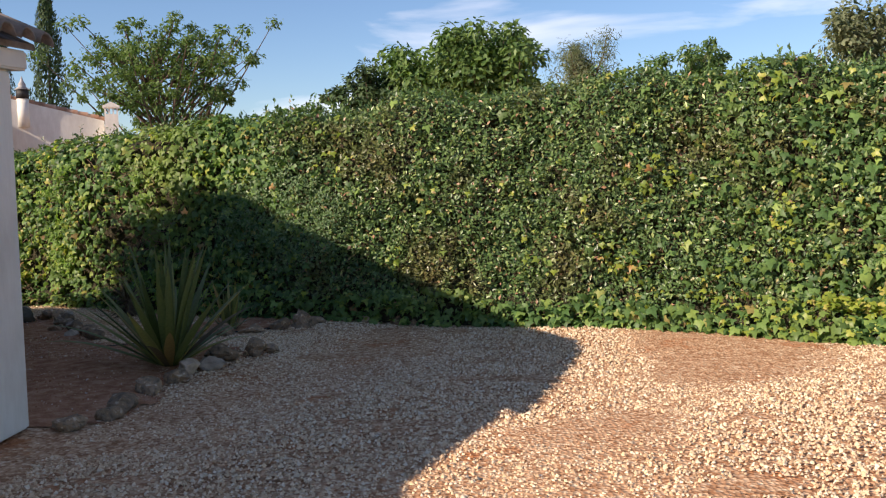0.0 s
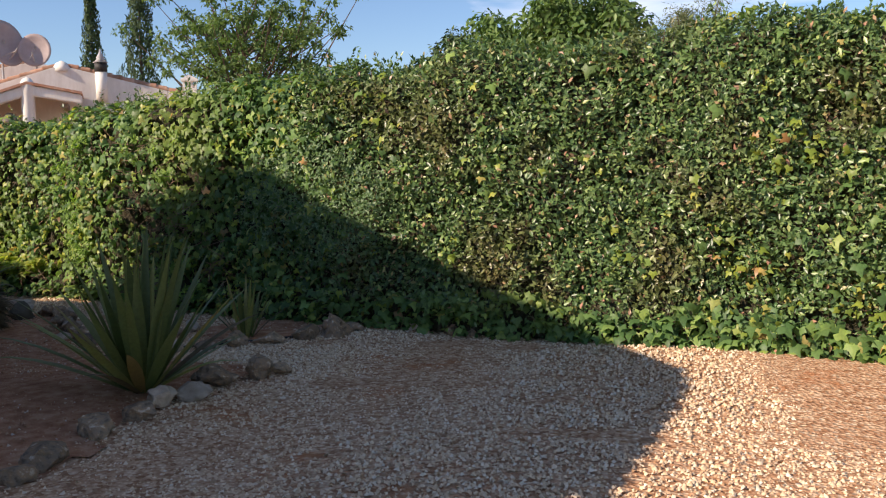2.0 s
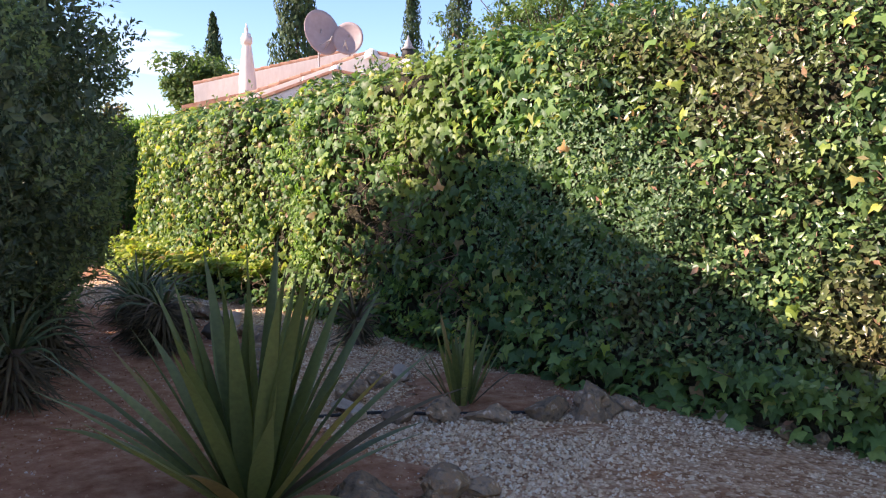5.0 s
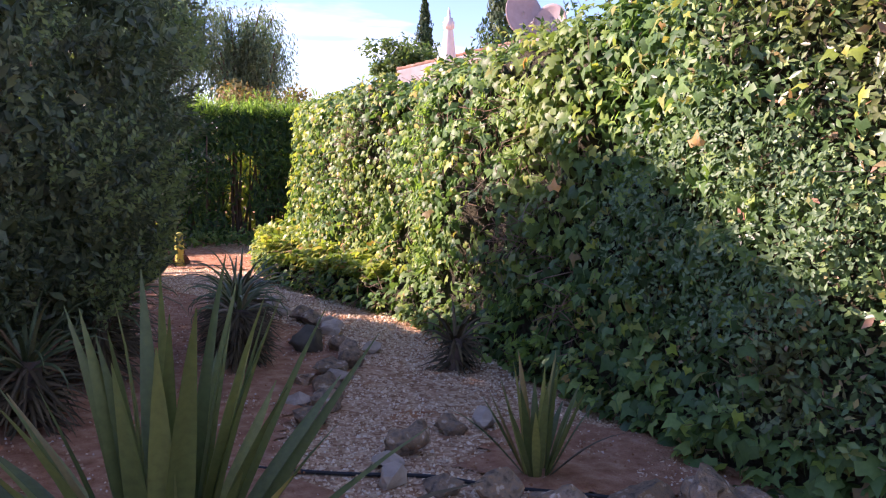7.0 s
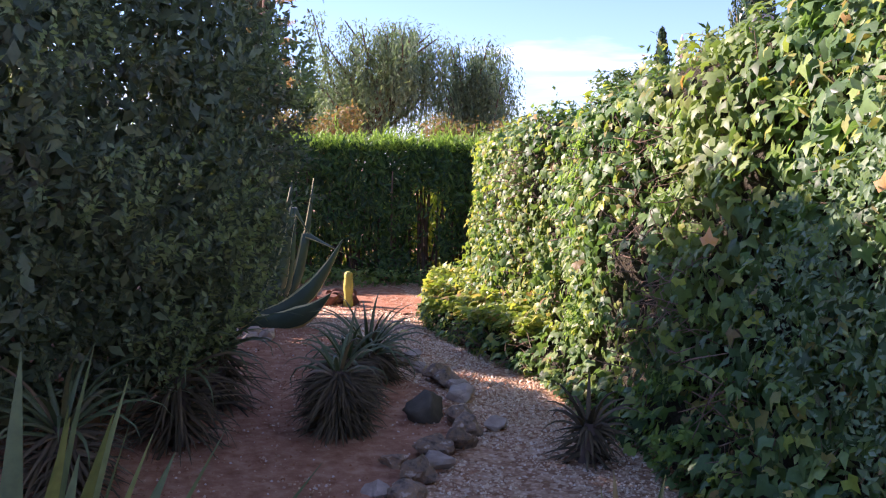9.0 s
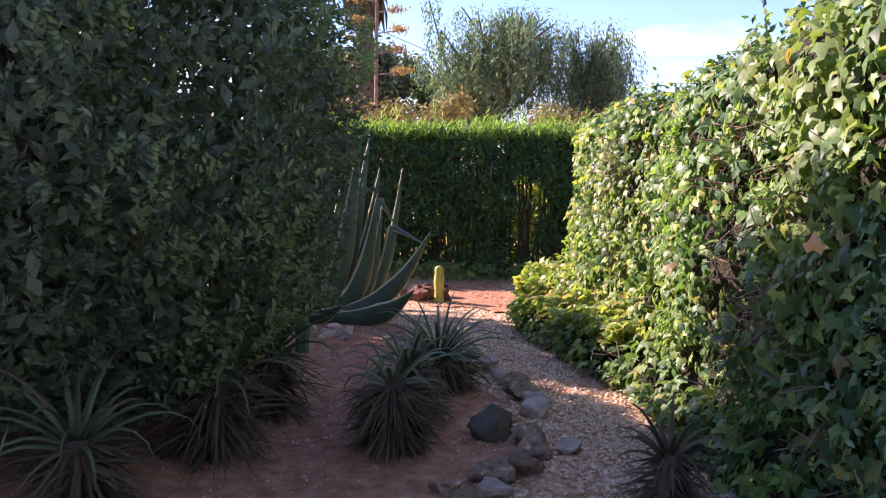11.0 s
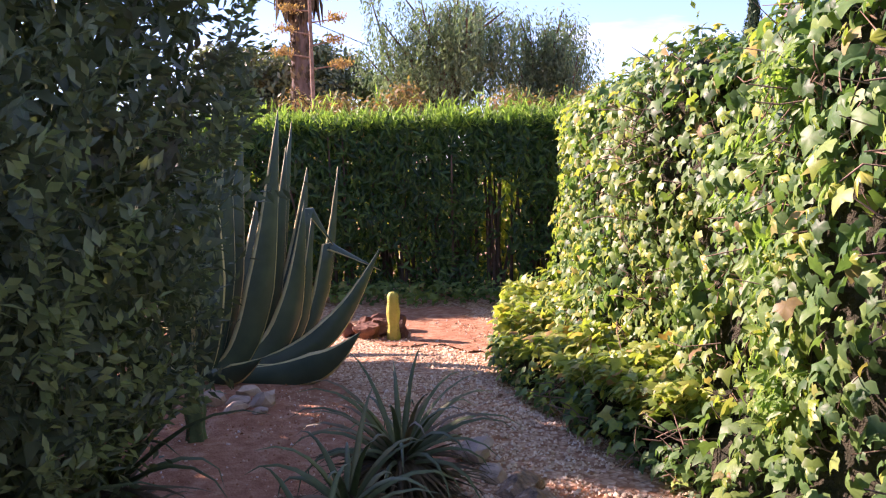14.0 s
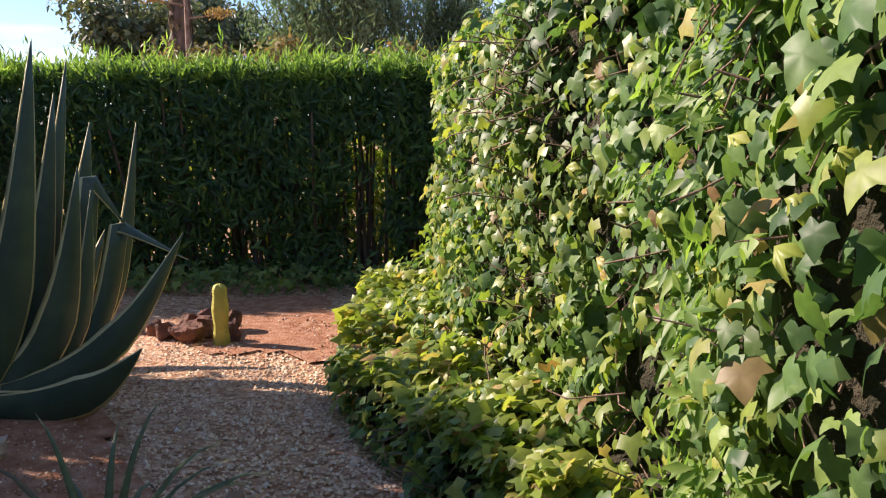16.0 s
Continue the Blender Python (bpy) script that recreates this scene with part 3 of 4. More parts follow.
# ---- oleander hedge across the end ----
def build_oleander():
    hedge = thing("oleander_hedge", "clipped oleander hedge with sunlit pale top", "hedge", kind="stuff")
    L = np.array([(-8.9, 13.5), (-9.4, 12.85), (-10.4, 11.75), (-11.5, 10.2), (-13.2, 7.6)])
    arc = np.concatenate([[0], np.cumsum(np.linalg.norm(np.diff(L, axis=0), axis=1))])
    top = 1.7

    def foot(s):
        x, y = np.interp(s, arc, L[:, 0]), np.interp(s, arc, L[:, 1])
        tx = np.interp(s + 0.4, arc, L[:, 0]) - np.interp(s - 0.4, arc, L[:, 0])
        ty = np.interp(s + 0.4, arc, L[:, 1]) - np.interp(s - 0.4, arc, L[:, 1])
        t = unit(np.stack([tx, ty, 0 * tx], 1))
        return np.stack([x, y, 0 * x], 1), np.stack([-t[:, 1], t[:, 0], 0 * x], 1)

    n = 45000
    s = rng.uniform(0, arc[-1], n)
    base, out = foot(s)
    z = top * rng.random(n) ** 0.8
    deep = rng.random(n) ** 1.5 * 0.75
    thin = (z < 1.2) & (z > 0.15) & (lumps(np.stack([s, 0 * s, z * 0.5], 1), 2.0, 3) > 0.3 + 0.35 * z)
    thin |= (np.abs(s - 1.08 + 0.06 * np.sin(z * 9)) < 0.2) & (z < 1.15)
    keep = ~(thin & (rng.random(n) < 0.9)) & ((deep < 0.35) | (z > 1.0) | (rng.random(n) < 0.7))
    P = base - out * deep[:, None] + out * (0.07 * lumps(base + z[:, None], 0.9, 6))[:, None] + np.stack([0 * z, 0 * z, z], 1)
    P, out2 = P[keep], out[keep]
    part("oleander_leaves", scatter("oleander_leaves", P, out2 + [0, 0, 0.3], out2 * 0.4 + [0, 0, 0.7], rng.uniform(0.07, 0.14, len(P)), (OVAL_T[0] * [0.55, 1, 1], OVAL_T[1]), OLEANDER, 0.55), hedge, "stuff")
    # upright shoots on the top; sunlit brightness is put into their colour
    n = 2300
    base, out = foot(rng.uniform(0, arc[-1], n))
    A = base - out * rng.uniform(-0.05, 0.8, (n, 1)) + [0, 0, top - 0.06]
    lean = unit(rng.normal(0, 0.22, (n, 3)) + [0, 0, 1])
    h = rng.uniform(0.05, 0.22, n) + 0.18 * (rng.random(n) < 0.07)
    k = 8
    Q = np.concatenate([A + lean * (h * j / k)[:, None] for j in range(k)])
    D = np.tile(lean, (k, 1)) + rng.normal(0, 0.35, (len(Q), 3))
    part("top_shoots", scatter("top_shoots", Q, rng.normal(0, 1, Q.shape), D, rng.uniform(0.07, 0.12, len(Q)), LANCE_T, OLEANDER_TOP, 0.2), hedge, "stuff", "upright green shoots, the sunlit top's paleness put into their colour")
    # stems
    n = 170
    base, out = foot(rng.uniform(0, arc[-1], n))
    A = base - out * rng.uniform(0.2, 0.6, (n, 1))
    B = A + np.stack([rng.normal(0, 0.12, n), rng.normal(0, 0.12, n), rng.uniform(1.2, 1.7, n)], 1)
    part("stems", sticks("stems", A, B, 0.022, 0.008, BARK, 5), hedge, "stuff", "thin brown stems")
    # low ivy at its foot
    n = 1500
    s = rng.uniform(0, 6.5, n)
    base, out = foot(s)
    P = base + out * rng.uniform(-0.2, 0.5, (n, 1)) * np.array([[1, 1, 0]]) + np.stack([0 * s, 0 * s, rng.uniform(0.02, 0.2, n)], 1)
    part("foot_ivy", scatter("foot_ivy", P, np.tile([[0.2, -0.2, 1.0]], (n, 1)), out, rng.uniform(0.05, 0.09, n), IVY_T, IVY, 0.5), hedge, "stuff", "low dark ivy")
    # plants beyond, catching the sun through the gaps
    n = 14000
    s = rng.uniform(0, arc[-1], n)
    base, out = foot(s)
    P = base - out * rng.uniform(0.85, 1.5, (n, 1)) + np.stack([0 * s, 0 * s, rng.uniform(0.0, 1.25, n)], 1)
    part("back_leaves", scatter("back_leaves", P, -out, np.tile([[0, 0, 1.0]], (n, 1)), rng.uniform(0.07, 0.13, n), OVAL_T, IVY_YOUNG, 0.6), hedge, "stuff", "sunlit leaves seen through gaps")
    return hedge


build_oleander()


# ---- trees and bushes ----
def limbs_of(height, spread, count, low=0.25, trunk=0.12, seed=1, lean=0.0):
    """Trunk and limbs as segments: starts, ends, thick and thin radii, and the limb tips."""
    r = np.random.default_rng(seed)
    A, B, ra, rb, tips = [], [], [], [], []
    p, steps = np.zeros(3), 5
    trunk_points = [p]
    for k in range(steps):
        q = p + np.array([r.normal(0, 0.04) * height + lean, r.normal(0, 0.04) * height, height * 0.75 / steps])
        A.append(p), B.append(q), ra.append(trunk * (1 - 0.15 * k)), rb.append(trunk * (1 - 0.15 * (k + 1)))
        p = q
        trunk_points.append(q)
    for k in range(count):
        f = r.uniform(low, 1.0) * steps
        i = min(int(f), steps - 1)
        a = trunk_points[i] + (trunk_points[i + 1] - trunk_points[i]) * (f - i)
        ang = r.uniform(0, 6.283)
        reach = spread * r.uniform(0.45, 1.0) * (1.0 - 0.35 * (f / steps))
        b = a + np.array([math.cos(ang) * reach, math.sin(ang) * reach, (height - a[2]) * r.uniform(0.35, 0.95)])
        m = (a + b) / 2 + r.normal(0, 0.08, 3) * reach
        w = trunk * 0.4
        A += [a, m]
        B += [m, b]
        ra += [w, w * 0.6]
        rb += [w * 0.6, w * 0.2]
        tips += [b, (m + b) / 2, m]
    return A, B, ra, rb, np.array(tips)


def tree(name, label, at, height, spread, leafmat, leaf=0.14, count=22, per=105, clump=0.55, seed=1, template=OVAL_T, hang=0.0, low=0.25, trunk=0.12, group=""):
    t = thing(name, label, "tree", at, group=group)
    A, B, ra, rb, tips = limbs_of(height, spread, count, low, trunk, seed)
    part("trunk", sticks("trunk", A, B, np.array(ra), np.array(rb), BARK, 6), t)
    n = len(tips) * per
    C = np.repeat(tips, per, 0)
    off = unit(rng.normal(0, 1, (n, 3))) * (rng.random((n, 1)) ** 0.5) * clump * np.repeat(rng.uniform(0.5, 1.2, (len(tips), 1)), per, 0)
    off[:, 2] *= 0.75
    if hang:
        run = np.tile(np.arange(10), n // 10 + 1)[:n] / 10
        off = np.repeat(off[::10], 10, 0)[:n] + rng.normal(0, 0.035, (n, 3))
        off[:, 2] -= run * hang * np.repeat(rng.uniform(0.4, 1.0, (n + 9) // 10), 10)[:n]
    P = C + off
    P[:, 2] = np.clip(P[:, 2], 0.1, None)
    along = unit(off + 1e-6) * (0.4 if hang else 1.0) + [0, 0, -1.0 if hang else -0.1]
    part("leaves", scatter("leaves", P, unit(off + 1e-6) + [0, 0, 0.5], along, leaf * rng.uniform(0.6, 1.3, n), template, leafmat, 0.5), t, "stuff")
    return t


def cypress(at, height, width, seed=1, count=7500, name="cypress_tree", label="tall narrow dark green cypress", power=0.7, leaf=0.17):
    t = thing(name, label, "tree", at)
    r = np.random.default_rng(seed)
    part("trunk", sticks("trunk", [(0, 0, 0)], [(0, 0, height * 0.9)], 0.14, 0.02, BARK, 6), t)
    f = r.random(count)
    prof = np.clip((1 - f) ** power * np.minimum(1, f * 9 + 0.3), 0.02, 1) * width / 2
    ang = r.uniform(0, 6.283, count)
    lump = 1 + 0.25 * np.sin(ang * 3 + f * 30 + seed) + 0.15 * np.sin(f * 70 + ang * 5)
    rad = prof * lump * (1 - 0.5 * r.random(count) ** 2)
    P = np.stack([np.cos(ang) * rad, np.sin(ang) * rad, f * height], 1)
    out = np.stack([np.cos(ang), np.sin(ang), 0 * ang], 1)
    part("leaves", scatter("leaves", P, out, out * 0.35 + [0, 0, 1.0], leaf * r.uniform(0.5, 1.2, count), OVAL_T, CYPRESS, 0.35), t, "stuff")
    return t


def evergreen_bush(at=(-5.55, 7.45, 0), dens=1.0):
    """The big dark bush between the house and the path."""
    t = thing("evergreen_bush", "large dense dark evergreen bush with small leaves", "bush", at, group="evergreen bushes by the house")
    A, B, ra, rb, _ = limbs_of(3.0, 1.0, 16, 0.05, 0.09, 5)
    part("stems", sticks("stems", A, B, np.array(ra), np.array(rb), BARK, 6), t)

    def surface(n):
        f = rng.random(n)
        z = 0.3 + 3.1 * f
        rad = np.interp(z, [0.3, 0.7, 1.3, 2.0, 2.4, 2.75, 3.1, 3.4], [1.1, 1.32, 1.5, 1.45, 1.27, 0.95, 0.55, 0.1])
        a = rng.uniform(0, 6.283, n)
        out = np.stack([np.cos(a), np.sin(a), 0.25 + 0 * a], 1)
        P = np.stack([np.cos(a) * rad, np.sin(a) * rad, z], 1)
        return P + out * (0.11 * lumps(P, 0.8, 2) + 0.06 * lumps(P, 2.2, 3))[:, None], unit(out)

    # inside mass
    n = int(30000 * dens)
    P, N = surface(n)
    P = P - N * rng.uniform(0.1, 0.6, (n, 1))
    part("inner_leaves", scatter("inner_leaves", P, N, N + [0, 0, 0.3], rng.uniform(0.065, 0.12, n) / dens ** 0.4, OVAL_T, EVERGREEN, 0.7), t, "stuff")
    # sprigs, each a short shoot set with small leaves
    n, k = int(5000 * dens), 12
    P, N = surface(n)
    P = P - N * rng.uniform(0.0, 0.22, (n, 1))
    d = unit(N + [0, 0, 0.55] + rng.normal(0, 0.4, (n, 3)))
    ln = rng.uniform(0.1, 0.24, n)
    Q = np.concatenate([P + d * (ln * j / k)[:, None] for j in range(k)])
    D = np.tile(d, (k, 1))
    side = unit(np.cross(D, rng.normal(0, 1, D.shape)))
    part("sprig_leaves", scatter("sprig_leaves", Q + side * 0.005, np.cross(D, side) + D * 0.5, D * 0.9 + side * 1.0, rng.uniform(0.03, 0.055, len(Q)), (OVAL_T[0] * [0.8, 1, 1], OVAL_T[1]), EVERGREEN, 0.15), t, "stuff")
    # shoot tips in loose groups, paler leaf colour standing in for light on them
    n, k = int(2600 * dens), 12
    P, N = surface(n)
    keep = lumps(P, 0.9, 21) > 0.2
    P, N = P[keep] + N[keep] * 0.05, N[keep]
    n = len(P)
    d = unit(N * 0.6 + [0, 0, 0.9] + rng.normal(0, 0.3, (n, 3)))
    Q = np.concatenate([P + d * (0.16 * j / k) for j in range(k)])
    D = np.tile(d, (k, 1))
    side = unit(np.cross(D, rng.normal(0, 1, D.shape)))
    part("young_tips", scatter("young_tips", Q, np.cross(D, side) + D * 0.5, D * 0.8 + side, rng.uniform(0.03, 0.05, len(Q)), OVAL_T, EVERGREEN_TIP, 0.15), t, "stuff", "shoot tips with the light on them put into a paler colour")
    return t


bush = evergreen_bush()
far_bush = evergreen_bush((-10.3, 7.5, -0.3), 0.14)
far_bush.scale = (0.9, 0.9, 1.12)
copy_thing(far_bush, pose(-8.2, 7.3, -0.2, 0, 0, 230)).scale = (0.78, 0.78, 0.92)

tree("feathery_tree", "airy broadleaved tree with many thin upright limbs", (-12.0, 38.0, 0), 8.4, 5.2, AIRY, leaf=0.18, count=74, per=75, clump=0.42, seed=3, low=0.05, trunk=0.15)
cypress((-19.6, 40.1, 0), 9.6, 1.7, 1)
cypress((-18.6, 42.8, 0), 11.0, 2.7, 2, 11000)
cypress((-26.6, 35.0, 0), 7.3, 1.9, 4)
cypress((-23.1, 36.3, 0), 10.5, 3.7, 6, 11000, "conifer_tree", "broad dark conifer with ragged branches", 0.75, 0.24)
tree("carob_tree", "rounded dense green carob tree", (2.9, 30.0, 0), 6.3, 2.3, CAROB, leaf=0.24, count=34, per=125, clump=0.6, seed=8)
tree("carob_tree", "rounded dense green carob tree", (0.2, 30.5, 0), 5.8, 2.6, CAROB, leaf=0.24, count=34, per=125, clump=0.6, seed=9)
tree("carob_tree", "rounded dense green carob tree", (-2.0, 31.5, 0), 5.2, 1.9, CYPRESS, leaf=0.2, count=30, per=160, clump=0.5, seed=28)
tree("olive_tree", "grey-green olive tree with fine leaves", (5.9, 33.5, 0), 6.8, 1.6, OLIVE, leaf=0.17, count=26, per=140, clump=0.5, seed=10, template=LANCE_T)
tree("carob_tree", "rounded dense green carob tree", (9.2, 34.9, 0), 6.5, 2.4, CAROB, leaf=0.18, count=30, per=125, clump=0.5, seed=11)
tree("olive_tree", "grey-green olive tree with fine leaves", (9.1, 20.0, 0), 5.3, 2.2, OLIVE, leaf=0.14, count=30, per=140, clump=0.5, seed=12)
tree("pepper_tree", "weeping pepper tree with hanging feathery foliage", (-27.0, 22.0, 0), 6.5, 3.2, PEPPER, leaf=0.17, count=40, per=180, clump=0.6, low=0.1, seed=13, template=(OVAL_T[0] * [0.6, 1, 1], OVAL_T[1]), hang=1.6, trunk=0.2)
tree("pepper_tree", "weeping pepper tree with hanging feathery foliage", (-25.1, 25.0, 0), 5.8, 1.9, PEPPER, leaf=0.17, count=30, per=180, clump=0.55, low=0.1, seed=14, template=(OVAL_T[0] * [0.6, 1, 1], OVAL_T[1]), hang=1.6, trunk=0.16)
tree("pine_tree", "dark rounded tree in the distance", (-35.0, 21.0, 0), 5.8, 3.2, EVERGREEN, leaf=0.26, count=34, per=105, clump=0.7, seed=15)
tree("pine_tree", "dark rounded tree in the distance", (-34.0, 17.6, 0), 5.4, 2.4, EVERGREEN, leaf=0.26, count=30, per=105, clump=0.7, seed=16)
tree("pine_tree", "dark rounded tree in the distance", (-34.0, 24.0, 0), 5.0, 2.2, CAROB, leaf=0.24, count=30, per=105, clump=0.7, seed=17)
tree("flowering_shrub", "rust-tinted shrub behind the hedge", (-17.8, 15.0, 0), 2.7, 1.3, RUSTY, leaf=0.1, count=30, per=105, clump=0.4, seed=18, low=0.05, trunk=0.05)
tree("flowering_shrub", "rust-tinted shrub behind the hedge", (-13.2, 15.8, 0), 2.25, 1.0, RUSTY, leaf=0.09, count=26, per=105, clump=0.35, seed=19, low=0.05, trunk=0.05)
tree("garden_shrub", "light green shrub beside the neighbouring house", (-25.0, 31.8, 0), 5.2, 2.0, AIRY, leaf=0.2, count=26, per=140, clump=0.6, seed=20)


def palm():
    t = thing("palm_tree", "tall palm trunk with hanging dead fronds", "palm", (-24.3, 16.2, 0))
    prof = [(0.3 - 0.008 * k + (0.03 if k % 2 else 0), 0.36 * k) for k in range(19)]
    part("trunk", turned(prof, "trunk", BARK, 14), t)
    n = 1100
    a = rng.uniform(0, 6.283, n)
    z = rng.uniform(0.2, 6.2, n)
    out = np.stack([np.cos(a), np.sin(a), 0 * a], 1)
    part("leaf_bases", scatter("leaf_bases", out * (0.33 - 0.03 * z / 1.0)[:, None].clip(0.17) + np.stack([0 * z, 0 * z, z], 1), out, out * 0.7 + [0, 0, 0.8], rng.uniform(0.14, 0.26, n), OVAL_T, DEADLEAF, 0.2), t, "stuff", "rough brown leaf bases")
    n = 700
    a = rng.uniform(0, 6.283, n)
    z = rng.uniform(5.6, 6.7, n)
    out = np.stack([np.cos(a), np.sin(a), 0 * a], 1)
    part("dead_fronds", scatter("dead_fronds", out * rng.uniform(0.1, 0.5, (n, 1)) + np.stack([0 * z, 0 * z, z], 1), out, out * 0.25 + [0, 0, -1.0], rng.uniform(0.5, 1.0, n), LANCE_T, DEADLEAF, 0.2), t, "stuff", "dry brown fronds")
    n = 1500
    a = np.round(rng.uniform(0, 24, n)) * 6.283 / 24
    f = rng.random(n)
    out = np.stack([np.cos(a), np.sin(a), 0 * a], 1)
    P = out * (f * 1.9)[:, None] + np.stack([0 * f, 0 * f, 6.8 + 1.3 * f - 1.6 * f * f], 1)
    part("fronds", scatter("fronds", P, rng.normal(0, 1, P.shape), out * 0.6 + [0, 0, -0.4], rng.uniform(0.3, 0.55, n), LANCE_T, OLEANDER, 0.4), t, "stuff")


palm()


def flower_stalk():
    t = thing("agave_flower_stalk", "tall bare agave flower stalk with orange clusters", "plant", (-20.5, 15.05, 0))
    A, B, ra, rb = [(0, 0, 0)], [(0, 0, 6.0)], [0.06], [0.03]
    tips = []
    for k in range(12):
        z = 3.3 + 0.24 * k
        a = math.radians(62 + 180 * (k % 2) + 25 * math.sin(k * 2.3))
        r = 0.62 - 0.025 * k
        b = (math.cos(a) * r, math.sin(a) * r, z + 0.08)
        A.append((0, 0, z)), B.append(b), ra.append(0.018), rb.append(0.01)
        tips.append(b)
    part("stalk", sticks("stalk", A, B, np.array(ra), np.array(rb), TWIG, 5), t)
    C = np.repeat(np.array(tips), 170, 0)
    off = rng.normal(0, 1, C.shape) * [0.11, 0.11, 0.045]
    part("flower_clusters", scatter("flower_clusters", C + off, rng.normal(0, 1, C.shape), np.tile([[0, 0, 1.0]], (len(C), 1)), rng.uniform(0.05, 0.1, len(C)), OVAL_T, BLOOM, 0.4), t, "stuff", "orange-brown flower clusters")


flower_stalk()


# ---- the neighbouring house ----
def neighbour_house():
    h = thing("neighbour_house", "white plastered house with low tiled roof and parapets", "house", (-13.5, 26.6, 0), 27.0)
    bm = bmesh.new()
    prism_into(bm, [(-4.75, 0), (3.3, 0), (3.3, 3.42), (0.0, 4.2), (-0.15, 4.2), (-4.75, 2.6)], 0.0, 0.35)
    part("wall", done(bm, "wall", PLASTER, bevel=0.02), h)
    bm = bmesh.new()
    prism_into(bm, [(-6.0, 0), (1.2, 0), (1.2, 4.2), (-1.0, 4.62), (-6.0, 3.55)], 3.2, 3.6)
    part("rear_wall", done(bm, "rear_wall", PLASTER, bevel=0.02), h)
    bm = bmesh.new()
    prism_into(bm, [(-5.6, 2.75), (0.0, 3.9), (3.6, 3.2), (3.6, 3.05), (0, 3.7), (-5.6, 2.6)], 0.36, 8.0)
    part("roof", done(bm, "roof", TILE), h)
    bm = bmesh.new()
    box_into(bm, 3.0, 3.3, 0.36, 8.0, 0, 3.0)
    box_into(bm, -5.5, -5.2, 0.36, 8.0, 0, 2.55)
    box_into(bm, -5.2, 3.0, 7.7, 8.0, 0, 2.9)
    part("side_wall", done(bm, "side_wall", PLASTER), h)
    # coping tiles on the parapets
    for (x0, z0), (x1, z1), y in (((0.05, 4.2), (3.4, 3.42), 0.17), ((-0.2, 4.18), (-4.8, 2.6), 0.17), ((-1.0, 4.63), (-6.0, 3.56), 3.4)):
        n = max(6, int(abs(x1 - x0) / 0.3))
        for k in range(n):
            f0, f1 = k / n, (k + 1.15) / n
            a, b = (x0 + (x1 - x0) * f0, y, z0 + (z1 - z0) * f0 + 0.01), (x0 + (x1 - x0) * f1, y, z0 + (z1 - z0) * f1 + 0.03)
            part("coping_tile", sticks("coping_tile", [a], [b], 0.085, 0.1, TILE, 8), h)
    part("apex_cap", turned([(0.26, 4.05), (0.24, 4.18), (0.15, 4.3), (0.03, 4.36)], "apex_cap", PLASTER, 16), h).location = (-0.05, 0.18, 0)
    # porch in front
    bm = bmesh.new()
    prism_into(bm, [(-4.4, 2.2), (-0.85, 3.5), (0.5, 3.25), (0.5, 3.0), (-0.85, 3.22), (-4.4, 1.95)], -2.0, -1.7)
    part("porch_verge", done(bm, "porch_verge", PLASTER, bevel=0.03), h)
    part("porch_column", turned([(0.17, 0), (0.17, 3.1), (0.2, 3.3), (0.2, 3.5), (0.12, 3.65), (0.02, 3.7)], "porch_column", PLASTER, 16), h).location = (-0.85, -1.85, 0)
    bm = bmesh.new()
    prism_into(bm, [(-4.4, 2.3), (-0.85, 3.58), (0.5, 3.33), (0.5, 3.26), (-0.85, 3.51), (-4.4, 2.21)], -2.05, -0.01)
    part("porch_roof", done(bm, "porch_roof", TILE), h)
    bm = bmesh.new()
    for k in range(5):
        box_into(bm, -4.0 + k * 1.0, -3.88 + k * 1.0, -1.7, -0.02, 2.0 + 0.3 * min(k, 3), 2.14 + 0.3 * min(k, 3))
    part("porch_beam", done(bm, "porch_beam", WOOD), h)
    for k in range(5):
        part("gutter_tile", sticks("gutter_tile", [(-3.0 + 0.42 * k, -2.6, 2.35)], [(-3.0 + 0.42 * k, -1.75, 2.6)], 0.16, 0.18, OLDTILE, 10), h)
    bm = bmesh.new()
    box_into(bm, -4.4, -0.6, -2.65, -1.72, 0.0, 2.2)
    part("porch_wall", done(bm, "porch_wall", PLASTER), h)


neighbour_house()


def chimneys():
    c = thing("cone_chimney", "tall tapering white plaster chimney", "chimney", (-17.85, 26.4, 0))
    part("shaft", turned([(0.3, 0), (0.26, 3.6), (0.14, 4.6), (0.13, 4.66), (0.17, 4.68), (0.17, 4.88), (0.13, 4.9), (0.13, 4.98), (0.06, 5.0), (0.05, 5.14), (0.01, 5.3)], "shaft", PLASTER, 20), c)
    c = thing("lantern_chimney", "white round chimney with black band and pointed cowl", "chimney", (-12.62, 27.1, 0))
    part("shaft", turned([(0.17, 3.2), (0.17, 4.05)], "shaft", PLASTER), c)
    part("band", turned([(0.18, 4.05), (0.18, 4.32)], "band", DARK), c)
    part("cowl", turned([(0.22, 4.32), (0.1, 4.42), (0.12, 4.46), (0.05, 4.58), (0.01, 4.72)], "cowl", STEEL), c)
    c = thing("square_chimney", "square white plaster chimney with slotted vents", "chimney", (-10.3, 28.0, 0), 20)
    bm = bmesh.new()
    box_into(bm, -0.2, 0.2, -0.2, 0.2, 0, 3.6)
    box_into(bm, -0.25, 0.25, -0.25, 0.25, 3.8, 3.86)
    for k in range(4):
        for a, b in ((-0.2 + 0.117 * k, -0.2), (-0.2 + 0.117 * k, 0.15)):
            box_into(bm, a, a + 0.05, b, b + 0.05, 3.6, 3.8)
    prism_into(bm, [(-0.24, 3.86), (0.24, 3.86), (0.0, 3.98)], -0.24, 0.24)
